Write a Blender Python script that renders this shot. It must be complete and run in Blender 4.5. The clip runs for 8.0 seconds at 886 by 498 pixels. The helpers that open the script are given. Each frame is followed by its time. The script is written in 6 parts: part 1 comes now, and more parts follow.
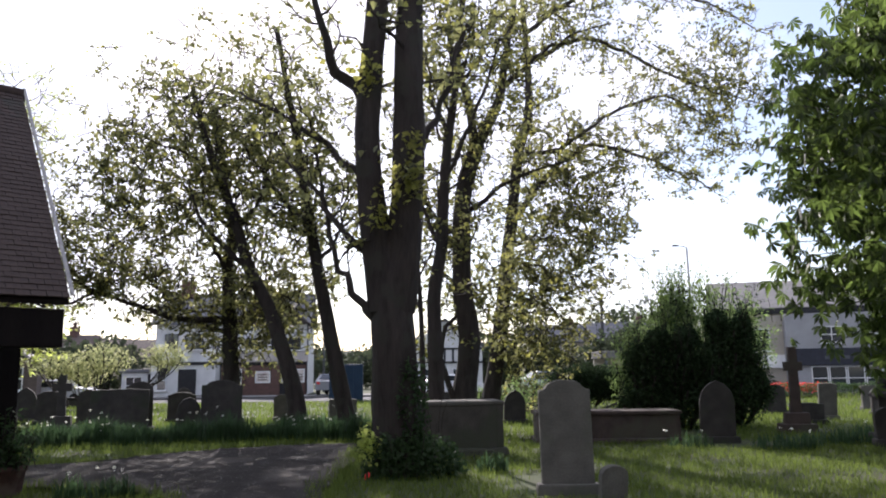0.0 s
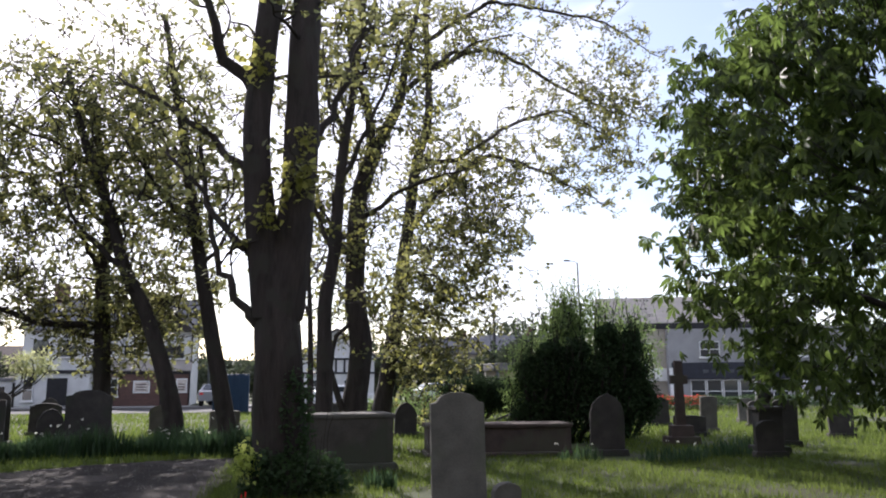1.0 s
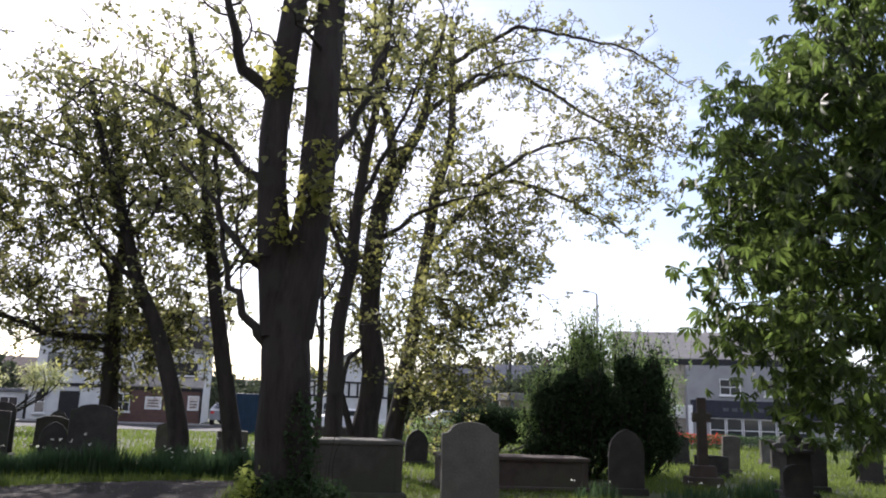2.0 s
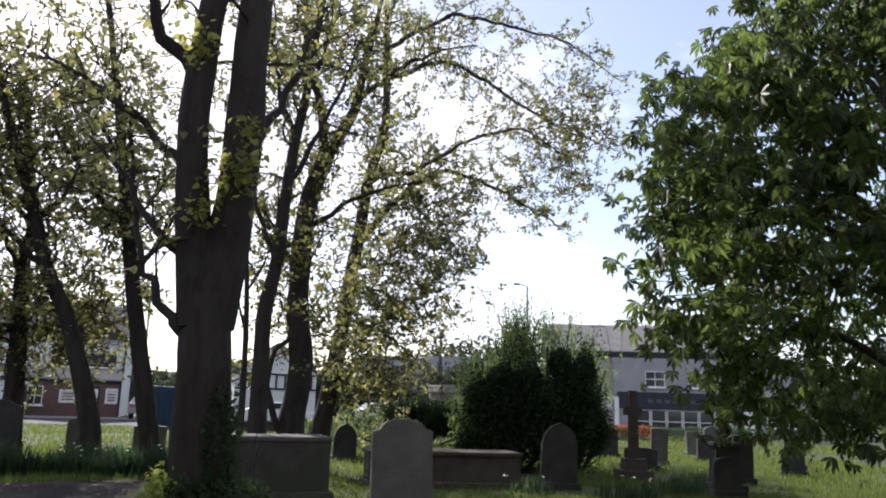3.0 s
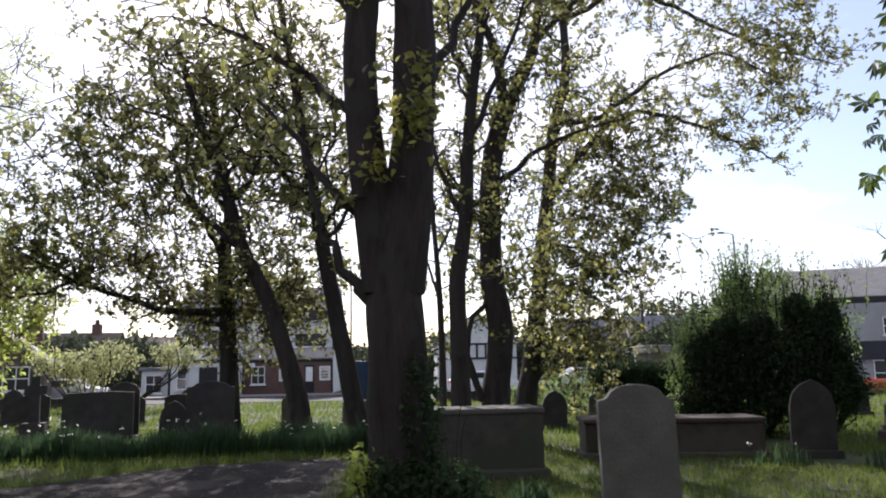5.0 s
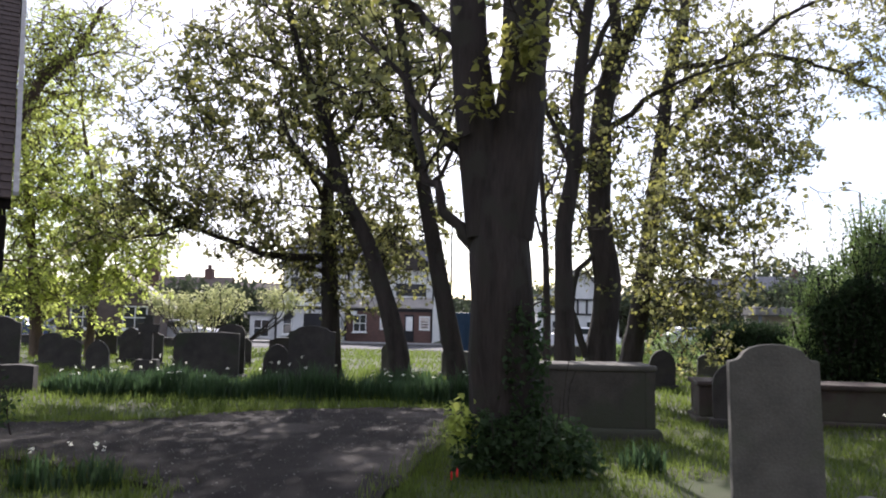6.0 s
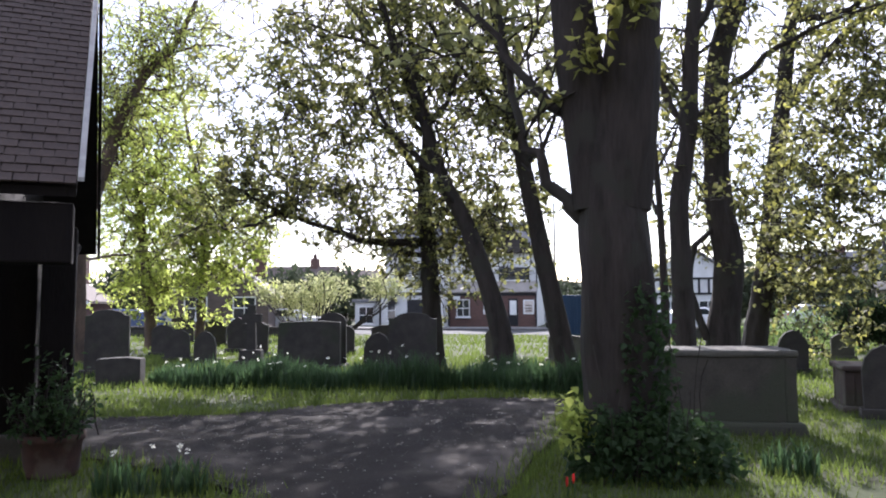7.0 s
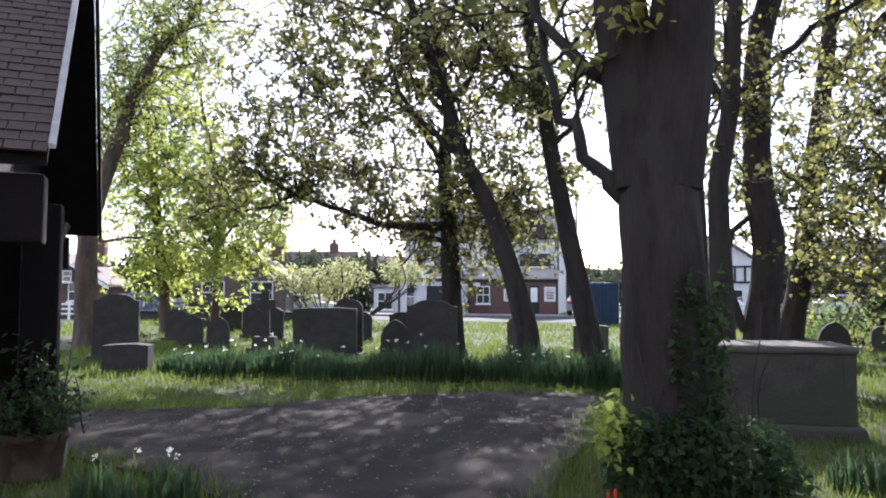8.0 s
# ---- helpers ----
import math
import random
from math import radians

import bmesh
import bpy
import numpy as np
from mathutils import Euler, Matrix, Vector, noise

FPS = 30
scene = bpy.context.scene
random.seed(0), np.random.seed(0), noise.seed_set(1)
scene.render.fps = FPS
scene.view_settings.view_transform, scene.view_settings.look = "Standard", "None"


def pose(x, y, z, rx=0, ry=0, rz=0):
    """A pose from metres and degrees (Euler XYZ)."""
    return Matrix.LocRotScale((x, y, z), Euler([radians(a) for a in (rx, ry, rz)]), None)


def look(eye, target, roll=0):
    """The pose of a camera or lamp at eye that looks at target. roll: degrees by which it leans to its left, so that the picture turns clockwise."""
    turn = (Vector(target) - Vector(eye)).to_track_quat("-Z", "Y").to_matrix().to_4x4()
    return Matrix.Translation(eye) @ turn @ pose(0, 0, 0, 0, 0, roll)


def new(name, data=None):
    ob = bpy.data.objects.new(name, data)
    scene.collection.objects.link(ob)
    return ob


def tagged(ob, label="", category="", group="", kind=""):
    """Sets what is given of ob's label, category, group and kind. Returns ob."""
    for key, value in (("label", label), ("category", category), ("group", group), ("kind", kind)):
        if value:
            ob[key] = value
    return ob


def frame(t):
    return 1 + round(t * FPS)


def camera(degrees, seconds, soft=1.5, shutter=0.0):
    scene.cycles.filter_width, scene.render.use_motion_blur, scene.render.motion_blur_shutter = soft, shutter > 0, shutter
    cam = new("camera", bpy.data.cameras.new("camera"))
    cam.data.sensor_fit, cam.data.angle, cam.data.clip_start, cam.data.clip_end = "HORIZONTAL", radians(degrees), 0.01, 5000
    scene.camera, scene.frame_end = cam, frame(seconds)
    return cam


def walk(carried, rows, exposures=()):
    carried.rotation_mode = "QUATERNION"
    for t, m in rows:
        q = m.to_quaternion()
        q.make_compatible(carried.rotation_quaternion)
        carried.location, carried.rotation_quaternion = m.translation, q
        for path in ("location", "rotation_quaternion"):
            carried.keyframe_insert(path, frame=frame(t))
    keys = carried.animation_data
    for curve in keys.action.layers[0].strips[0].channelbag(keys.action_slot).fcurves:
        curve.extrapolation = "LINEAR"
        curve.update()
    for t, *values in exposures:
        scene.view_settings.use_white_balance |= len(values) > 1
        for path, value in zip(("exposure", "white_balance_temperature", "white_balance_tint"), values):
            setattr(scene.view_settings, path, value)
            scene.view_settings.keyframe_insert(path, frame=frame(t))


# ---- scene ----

from math import cos, sin, pi

# ---- camera and its walk ----
cam = camera(59.5, 8.0, soft=2.0)


def aim(x, y, z, yaw, pitch, roll):
    a, p = radians(yaw), radians(pitch)
    return look((x, y, z), (x - sin(a) * cos(p), y + cos(a) * cos(p), z + sin(p)), roll)


PATH = [
    (0.0, -0.014, 0.157, 1.519, -5.45, 9.11, -0.72),
    (0.5, 0.035, 0.443, 1.513, -8.61, 9.49, 0.12),
    (1.0, 0.093, 0.713, 1.525, -13.26, 9.84, -0.34),
    (1.5, 0.128, 0.984, 1.539, -11.06, 10.72, -0.03),
    (2.0, 0.206, 1.190, 1.532, -11.83, 11.80, 1.94),
    (2.2, 0.247, 1.271, 1.526, -14.62, 12.31, 3.36),
    (3.3, 0.364, 1.979, 1.589, -17.12, 11.16, 1.66),
    (3.5, 0.413, 2.169, 1.583, -13.93, 11.21, 0.78),
    (4.0, 0.419, 2.685, 1.547, -5.92, 10.50, 0.33),
    (4.2, 0.402, 2.852, 1.529, -5.22, 10.46, 0.05),
    (5.3, 0.466, 3.437, 1.585, -1.12, 7.23, -1.16),
    (5.5, 0.447, 3.569, 1.571, 0.81, 6.08, -0.76),
    (6.0, 0.385, 3.871, 1.531, 4.48, 5.46, 1.12),
    (6.5, 0.304, 4.273, 1.551, 7.19, 4.85, 0.51),
    (7.0, 0.285, 4.740, 1.547, 12.00, 4.23, -0.22),
    (7.5, 0.255, 5.158, 1.540, 16.04, 3.25, 0.90),
    (8.0, 0.083, 5.531, 1.570, 13.46, 3.20, 0.31),
]
walk(cam, [(r[0], aim(*r[1:])) for r in PATH], exposures=[(0.0, 0.68, 6300, 20), (2.2, 0.63, 6300, 20), (3.5, 0.47, 6300, 20), (4.2, 0.42, 6300, 20), (5.5, 0.62, 6300, 20), (6.0, 0.80, 6300, 20), (6.5, 0.94, 6000, 21), (7.0, 1.17, 6000, 21), (8.0, 1.32, 6000, 21)])

# ---- world and sun ----
SUN_AZ, SUN_EL = radians(-11.0), radians(29.5)   # from +y towards +x
world = bpy.data.worlds.new("world")
scene.world = world
world.use_nodes = True
wn, wl = world.node_tree.nodes, world.node_tree.links
wn.clear()
sky = wn.new("ShaderNodeTexSky")
sky.sky_type = "NISHITA"
sky.sun_disc = False
sky.sun_elevation, sky.sun_rotation = SUN_EL, SUN_AZ
sky.air_density, sky.dust_density, sky.ozone_density = 1.0, 0.6, 1.4
wco = wn.new("ShaderNodeTexCoord")
wmap = wn.new("ShaderNodeMapping")
wmap.inputs["Scale"].default_value = (1.0, 1.0, 2.6)
wl.new(wco.outputs["Generated"], wmap.inputs["Vector"])
cloud = wn.new("ShaderNodeTexNoise")
cloud.inputs["Scale"].default_value = 2.3
cloud.inputs["Detail"].default_value = 6.0
cloud.inputs["Roughness"].default_value = 0.55
wl.new(wmap.outputs[0], cloud.inputs["Vector"])
cramp = wn.new("ShaderNodeValToRGB")
cramp.color_ramp.elements[0].position, cramp.color_ramp.elements[1].position = 0.47, 0.66
cramp.color_ramp.elements[0].color = (0.16, 0.16, 0.16, 1)
wl.new(cloud.outputs["Fac"], cramp.inputs[0])
wmix = wn.new("ShaderNodeMix")
wmix.data_type = "RGBA"
wmix.inputs[7].default_value = (8.6, 8.8, 9.3, 1)
wl.new(cramp.outputs[0], wmix.inputs[0])
wl.new(sky.outputs[0], wmix.inputs[6])
wbg = wn.new("ShaderNodeBackground")
wbg.inputs["Strength"].default_value = 0.125
wl.new(wmix.outputs[2], wbg.inputs["Color"])
wout = wn.new("ShaderNodeOutputWorld")
wl.new(wbg.outputs[0], wout.inputs["Surface"])

sun_data = bpy.data.lights.new("sun", "SUN")
sun_data.energy, sun_data.angle, sun_data.color = 4.5, radians(0.6), (1.0, 0.95, 0.87)
sun = new("sun", sun_data)
sun.matrix_world = look((sin(SUN_AZ) * cos(SUN_EL) * 80, cos(SUN_AZ) * cos(SUN_EL) * 80, sin(SUN_EL) * 80), (0, 0, 0))


# ---- materials ----
def mat(name, a, b=None, rough=0.85, scale=6.0, fine=60.0, bump=0.3, metal=0.0, island=0.0, stretch=(1, 1, 1), trans=0.0, spec=0.3, stain_or_dapple=None):
    """Two colours mixed by coarse and fine noise, with a bump of the same grain. island: how far each piece differs. trans: light let through leaves."""
    m = bpy.data.materials.new(name)
    m.use_nodes = True
    nd, lk = m.node_tree.nodes, m.node_tree.links
    p = nd["Principled BSDF"]
    b = b or tuple(c * 0.7 for c in a)
    tc, mp = nd.new("ShaderNodeTexCoord"), nd.new("ShaderNodeMapping")
    mp.inputs["Scale"].default_value = stretch
    lk.new(tc.outputs["Object"], mp.inputs["Vector"])
    n1, n2 = nd.new("ShaderNodeTexNoise"), nd.new("ShaderNodeTexNoise")
    for n, s in ((n1, scale), (n2, fine)):
        n.inputs["Scale"].default_value, n.inputs["Detail"].default_value = s, 5.0
        lk.new(mp.outputs[0], n.inputs["Vector"])
    add = nd.new("ShaderNodeMath")
    add.operation = "MULTIPLY_ADD"
    lk.new(n2.outputs["Fac"], add.inputs[0])
    add.inputs[1].default_value = 0.5
    lk.new(n1.outputs["Fac"], add.inputs[2])
    ramp = nd.new("ShaderNodeMapRange")
    ramp.inputs["From Min"].default_value, ramp.inputs["From Max"].default_value = 0.55, 0.95
    lk.new(add.outputs[0], ramp.inputs["Value"])
    mix = nd.new("ShaderNodeMix")
    mix.data_type = "RGBA"
    mix.inputs[6].default_value, mix.inputs[7].default_value = (*a, 1), (*b, 1)
    lk.new(ramp.outputs[0], mix.inputs[0])
    out = mix.outputs[2]
    # Second-colour patches: stains on stone and bark, sun dapples on the path.
    if stain_or_dapple:
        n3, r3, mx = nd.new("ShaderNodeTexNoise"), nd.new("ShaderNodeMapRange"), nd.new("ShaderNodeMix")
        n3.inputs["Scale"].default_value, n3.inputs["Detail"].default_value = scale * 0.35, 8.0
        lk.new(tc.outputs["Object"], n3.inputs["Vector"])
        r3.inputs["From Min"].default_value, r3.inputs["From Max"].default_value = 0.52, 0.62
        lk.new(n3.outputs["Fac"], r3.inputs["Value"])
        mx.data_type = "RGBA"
        mx.inputs[7].default_value = (*stain_or_dapple, 1)
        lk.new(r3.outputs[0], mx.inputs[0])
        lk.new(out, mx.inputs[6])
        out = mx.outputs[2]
    if island:
        geo, obj, hs = nd.new("ShaderNodeNewGeometry"), nd.new("ShaderNodeObjectInfo"), nd.new("ShaderNodeHueSaturation")
        sm, mr = nd.new("ShaderNodeMath"), nd.new("ShaderNodeMapRange")
        sm.operation = "ADD"
        lk.new(geo.outputs["Random Per Island"], sm.inputs[0])
        lk.new(obj.outputs["Random"], sm.inputs[1])
        mr.inputs["From Max"].default_value = 2.0
        mr.inputs["To Min"].default_value, mr.inputs["To Max"].default_value = 1 - island, 1 + island
        lk.new(sm.outputs[0], mr.inputs["Value"])
        lk.new(mr.outputs[0], hs.inputs["Value"])
        lk.new(out, hs.inputs["Color"])
        out = hs.outputs[0]
    lk.new(out, p.inputs["Base Color"])
    p.inputs["Roughness"].default_value, p.inputs["Metallic"].default_value = rough, metal
    p.inputs["Specular IOR Level"].default_value = spec
    if bump:
        bp = nd.new("ShaderNodeBump")
        bp.inputs["Strength"].default_value, bp.inputs["Distance"].default_value = bump, 0.02
        lk.new(add.outputs[0], bp.inputs["Height"])
        lk.new(bp.outputs[0], p.inputs["Normal"])
    if trans:
        tr, ms = nd.new("ShaderNodeBsdfTranslucent"), nd.new("ShaderNodeMixShader")
        hs2 = nd.new("ShaderNodeHueSaturation")
        hs2.inputs["Value"].default_value, hs2.inputs["Saturation"].default_value = 2.3, 1.0
        lk.new(out, hs2.inputs["Color"])
        lk.new(hs2.outputs[0], tr.inputs["Color"])
        ms.inputs[0].default_value = trans
        lk.new(p.outputs[0], ms.inputs[1])
        lk.new(tr.outputs[0], ms.inputs[2])
        lk.new(ms.outputs[0], nd["Material Output"].inputs["Surface"])
    return m


BARK = mat("bark", (0.052, 0.042, 0.036), (0.024, 0.02, 0.017), 0.95, 7, 34, 1.0, stretch=(1, 1, 0.16), stain_or_dapple=(0.04, 0.037, 0.029))
BARK_FAR = mat("bark_brown", (0.13, 0.09, 0.065), (0.06, 0.045, 0.035), 0.95, 5, 40, 0.8, stretch=(1, 1, 0.25))
LEAF = mat("leaf_sycamore", (0.135, 0.138, 0.056), (0.088, 0.094, 0.038), 0.55, 3, 30, 0, island=0.6, trans=0.55)
# Brighter, yellower copy of LEAF: sunlight on the foliage put into its colour.
LEAF_SUNLIT = mat("leaf_sunlit", (0.21, 0.205, 0.055), (0.155, 0.158, 0.042), 0.5, 3, 30, 0, island=0.4, trans=0.6)
LEAF_LIME = mat("leaf_lime", (0.27, 0.30, 0.08), (0.21, 0.25, 0.06), 0.55, 3, 30, 0, island=0.45, trans=0.65)
LEAF_CHEST = mat("leaf_chestnut", (0.086, 0.122, 0.028), (0.054, 0.084, 0.02), 0.45, 3, 30, 0, island=0.75, trans=0.6, spec=0.4)
LEAF_YEW = mat("leaf_yew", (0.042, 0.066, 0.03), (0.024, 0.042, 0.019), 0.9, 3, 30, 0, island=0.7, trans=0.25, spec=0.08)
LEAF_SHRUB = mat("leaf_shrub", (0.15, 0.21, 0.07), (0.11, 0.16, 0.05), 0.55, 3, 30, 0, island=0.45, trans=0.5)
LEAF_HEDGE = mat("leaf_hedge", (0.045, 0.08, 0.025), (0.03, 0.055, 0.02), 0.6, 3, 30, 0, island=0.5, trans=0.3)
IVY = mat("leaf_ivy", (0.034, 0.058, 0.022), (0.02, 0.037, 0.015), 0.6, 3, 30, 0, island=0.5, trans=0.4, spec=0.2)
GRASS = mat("grass_blade", (0.09, 0.12, 0.026), (0.058, 0.081, 0.019), 0.7, 3, 30, 0, island=0.45, trans=0.5, spec=0.12)
DAFF = mat("bulb_leaf", (0.042, 0.075, 0.032), (0.028, 0.052, 0.022), 0.5, 3, 30, 0, island=0.35, trans=0.4)
PETAL = mat("petal_white", (0.75, 0.75, 0.66), (0.65, 0.65, 0.55), 0.6, 20, 80, 0, trans=0.4)
BLOSSOM = mat("cream_blossom", (0.27, 0.27, 0.14), (0.11, 0.13, 0.05), 0.6, 3, 30, 0, island=0.5, trans=0.5)
PETAL_RED = mat("petal_red", (0.62, 0.05, 0.04), (0.5, 0.03, 0.03), 0.6, 20, 80, 0, island=0.3, trans=0.3)
SOIL = mat("ground_grass", (0.045, 0.066, 0.018), (0.055, 0.055, 0.026), 0.95, 0.9, 35, 0.6)
# The pale patches paint sun dapples into the gravel's colour.
GRAVEL = mat("gravel_path", (0.038, 0.033, 0.029), (0.023, 0.02, 0.018), 0.95, 1.6, 90, 0.9, spec=0.12, stain_or_dapple=(0.07, 0.061, 0.053))
ROAD = mat("asphalt", (0.055, 0.055, 0.058), (0.04, 0.04, 0.042), 0.9, 1.5, 80, 0.4)
PAVE = mat("pavement_slab", (0.17, 0.165, 0.155), (0.12, 0.116, 0.11), 0.9, 2, 50, 0.3)
STONE = mat("weathered_stone", (0.135, 0.127, 0.108), (0.085, 0.081, 0.07), 0.92, 4, 45, 0.6, stain_or_dapple=(0.09, 0.095, 0.07))
# Darker copy of STONE, with the shade on backlit graves put into its colour.
STONE_DARK = mat("shade_dark_stone", (0.066, 0.06, 0.053), (0.04, 0.037, 0.034), 0.92, 4, 45, 0.6, stain_or_dapple=(0.042, 0.048, 0.032))
TOMB = mat("tomb_stone", (0.095, 0.086, 0.072), (0.055, 0.05, 0.043), 0.92, 3, 45, 0.7, stain_or_dapple=(0.06, 0.065, 0.045))
STONE_RED = mat("red_sandstone", (0.09, 0.068, 0.058), (0.06, 0.047, 0.041), 0.92, 4, 45, 0.6, stain_or_dapple=(0.08, 0.075, 0.055))
TIMBER = mat("dark_timber", (0.013, 0.010, 0.009), (0.008, 0.006, 0.006), 0.85, 5, 50, 0.5, stretch=(1, 1, 0.2), spec=0.15)
TILE = mat("clay_tile", (0.074, 0.052, 0.044), (0.046, 0.036, 0.032), 0.85, 8, 60, 0.5, island=0.16, stain_or_dapple=(0.05, 0.045, 0.038))
# Pale colour that paints the sunlit edge of the porch's near verge.
LEAD = mat("sunlit_verge_edge", (0.42, 0.41, 0.39), (0.3, 0.29, 0.28), 0.7, 8, 60, 0.2)
TERRA = mat("terracotta", (0.09, 0.046, 0.035), (0.06, 0.034, 0.028), 0.85, 9, 60, 0.3, stain_or_dapple=(0.12, 0.09, 0.07))
WHITE = mat("white_render", (0.66, 0.66, 0.65), (0.54, 0.54, 0.53), 0.85, 1.2, 30, 0.15)
PAINT = mat("white_paint", (0.8, 0.8, 0.78), (0.7, 0.7, 0.68), 0.5, 2, 30, 0.05)
BEIGE = mat("beige_render", (0.44, 0.40, 0.33), (0.36, 0.33, 0.28), 0.9, 1, 30, 0.15)
# White render greyed: the shade on the shop front is put into its colour.
RENDER_SHADED = mat("white_render_in_shade", (0.34, 0.34, 0.34), (0.27, 0.27, 0.27), 0.9, 1, 30, 0.15)
BRICK = mat("red_brick", (0.15, 0.085, 0.07), (0.10, 0.062, 0.054), 0.9, 2.5, 14, 0.4, stretch=(1, 1, 3))
SLATE = mat("slate_roof", (0.17, 0.17, 0.18), (0.11, 0.11, 0.12), 0.6, 2, 14, 0.3, stretch=(1, 1, 3))
ROOF_BROWN = mat("brown_roof", (0.15, 0.115, 0.1), (0.10, 0.08, 0.07), 0.85, 2, 14, 0.3, stretch=(1, 1, 3))
# Pale shop roof; on the lean-to and cottage its paleness imitates sunlight.
ROOF_PALE = mat("pale_or_sunlit_roof", (0.34, 0.31, 0.28), (0.26, 0.24, 0.22), 0.85, 1.5, 14, 0.3)
TILE_DARK = mat("dark_hung_tile", (0.06, 0.05, 0.045), (0.038, 0.033, 0.03), 0.9, 2, 14, 0.3, stretch=(1, 1, 3))
BLACK = mat("black_paint", (0.02, 0.02, 0.022), (0.014, 0.014, 0.016), 0.5, 4, 40, 0.1)
NAVY = mat("dark_fascia_board", (0.03, 0.032, 0.045), (0.022, 0.024, 0.032), 0.5, 4, 40, 0.1)
STEEL = mat("galvanised_steel", (0.12, 0.125, 0.13), (0.08, 0.085, 0.09), 0.6, 4, 40, 0.1, metal=0.3)
TYRE = mat("tyre_rubber", (0.02, 0.02, 0.02), (0.015, 0.015, 0.015), 0.9, 10, 60, 0.2)
CAR_WHITE = mat("white_car_paint", (0.72, 0.72, 0.73), (0.68, 0.68, 0.7), 0.25, 2, 30, 0, spec=0.5)
CAR_BLUE = mat("blue_car_paint", (0.06, 0.09, 0.19), (0.05, 0.08, 0.17), 0.25, 2, 30, 0, spec=0.5)
CAR_GREY = mat("silver_car_paint", (0.32, 0.33, 0.35), (0.3, 0.31, 0.33), 0.3, 2, 30, 0, spec=0.5, metal=0.4)
CAR_DARK = mat("dark_car_paint", (0.03, 0.032, 0.038), (0.025, 0.027, 0.03), 0.25, 2, 30, 0, spec=0.5)
BLUE_BOX = mat("blue_painted_steel", (0.02, 0.045, 0.085), (0.015, 0.034, 0.066), 0.5, 3, 30, 0.1)
POSTER = mat("poster_paper", (0.7, 0.66, 0.6), (0.45, 0.36, 0.32), 0.6, 3.5, 9, 0)
WOODS = mat("far_foliage", (0.05, 0.062, 0.035), (0.035, 0.045, 0.026), 0.9, 2, 20, 0.3, island=0.4, trans=0.25)
HILL = mat("far_hillside", (0.07, 0.085, 0.05), (0.05, 0.06, 0.035), 0.95, 0.05, 0.4, 0)
GLASS = bpy.data.materials.new("window_glass")
GLASS.use_nodes = True
_g = GLASS.node_tree.nodes["Principled BSDF"]
_g.inputs["Base Color"].default_value = (0.03, 0.035, 0.04, 1)
_g.inputs["Roughness"].default_value = 0.06
_g.inputs["Specular IOR Level"].default_value = 0.8


# ---- mesh helpers ----
def mesh(name, verts, faces, material, smooth=False):
    me = bpy.data.meshes.new(name)
    me.from_pydata([tuple(v) for v in verts], [], [tuple(f) for f in faces])
    me.materials.append(material)
    if smooth:
        me.polygons.foreach_set("use_smooth", [True] * len(me.polygons))
    me.update()
    return me


def big_mesh(name, verts, faces, material):
    """A mesh of one kind of face from arrays, for foliage and grass."""
    verts, faces = np.asarray(verts, np.float32), np.asarray(faces, np.int32)
    k = faces.shape[1]
    me = bpy.data.meshes.new(name)
    me.vertices.add(len(verts))
    me.vertices.foreach_set("co", verts.ravel())
    me.loops.add(faces.size)
    me.loops.foreach_set("vertex_index", faces.ravel())
    me.polygons.add(len(faces))
    me.polygons.foreach_set("loop_start", np.arange(0, faces.size, k, dtype=np.int32))
    me.polygons.foreach_set("loop_total", np.full(len(faces), k, np.int32))
    me.materials.append(material)
    me.update(calc_edges=True)
    return me


def from_bm(name, bm, material):
    me = bpy.data.meshes.new(name)
    bm.normal_update()
    bm.to_mesh(me)
    bm.free()
    me.materials.append(material)
    return me


def thing(name, at, label, category, group="", turn=0.0):
    ob = new(name)
    ob.empty_display_size = 0.2
    ob.matrix_basis = pose(*at, 0, 0, turn)
    return tagged(ob, label, category, group)


def part(name, data, parent, label="", at=None, kind=""):
    ob = new(name, data)
    ob.parent = parent
    if at is not None:
        ob.matrix_basis = at if isinstance(at, Matrix) else Matrix.Translation(at)
    return tagged(ob, label, kind=kind)


def block(name, x0, x1, y0, y1, z0, z1, material, bevel=0.01, taper=0.0, wobble=0.0, cuts=0):
    """A bevelled block, optionally tapered to the top and worn uneven."""
    bm = bmesh.new()
    bmesh.ops.create_cube(bm, size=1)
    for v in bm.verts:
        s = 1 - taper if v.co.z > 0 else 1
        v.co = Vector(((x0 + x1) / 2 + v.co.x * s * (x1 - x0), (y0 + y1) / 2 + v.co.y * s * (y1 - y0), (z0 + z1) / 2 + v.co.z * (z1 - z0)))
    if bevel:
        bmesh.ops.bevel(bm, geom=bm.edges[:], offset=bevel, segments=2, affect="EDGES", profile=0.6)
    if cuts:
        bmesh.ops.subdivide_edges(bm, edges=bm.edges[:], cuts=cuts, use_grid_fill=True)
    if wobble:
        for v in bm.verts:
            v.co += noise.noise_vector(v.co * 3.1) * wobble
    return from_bm(name, bm, material)


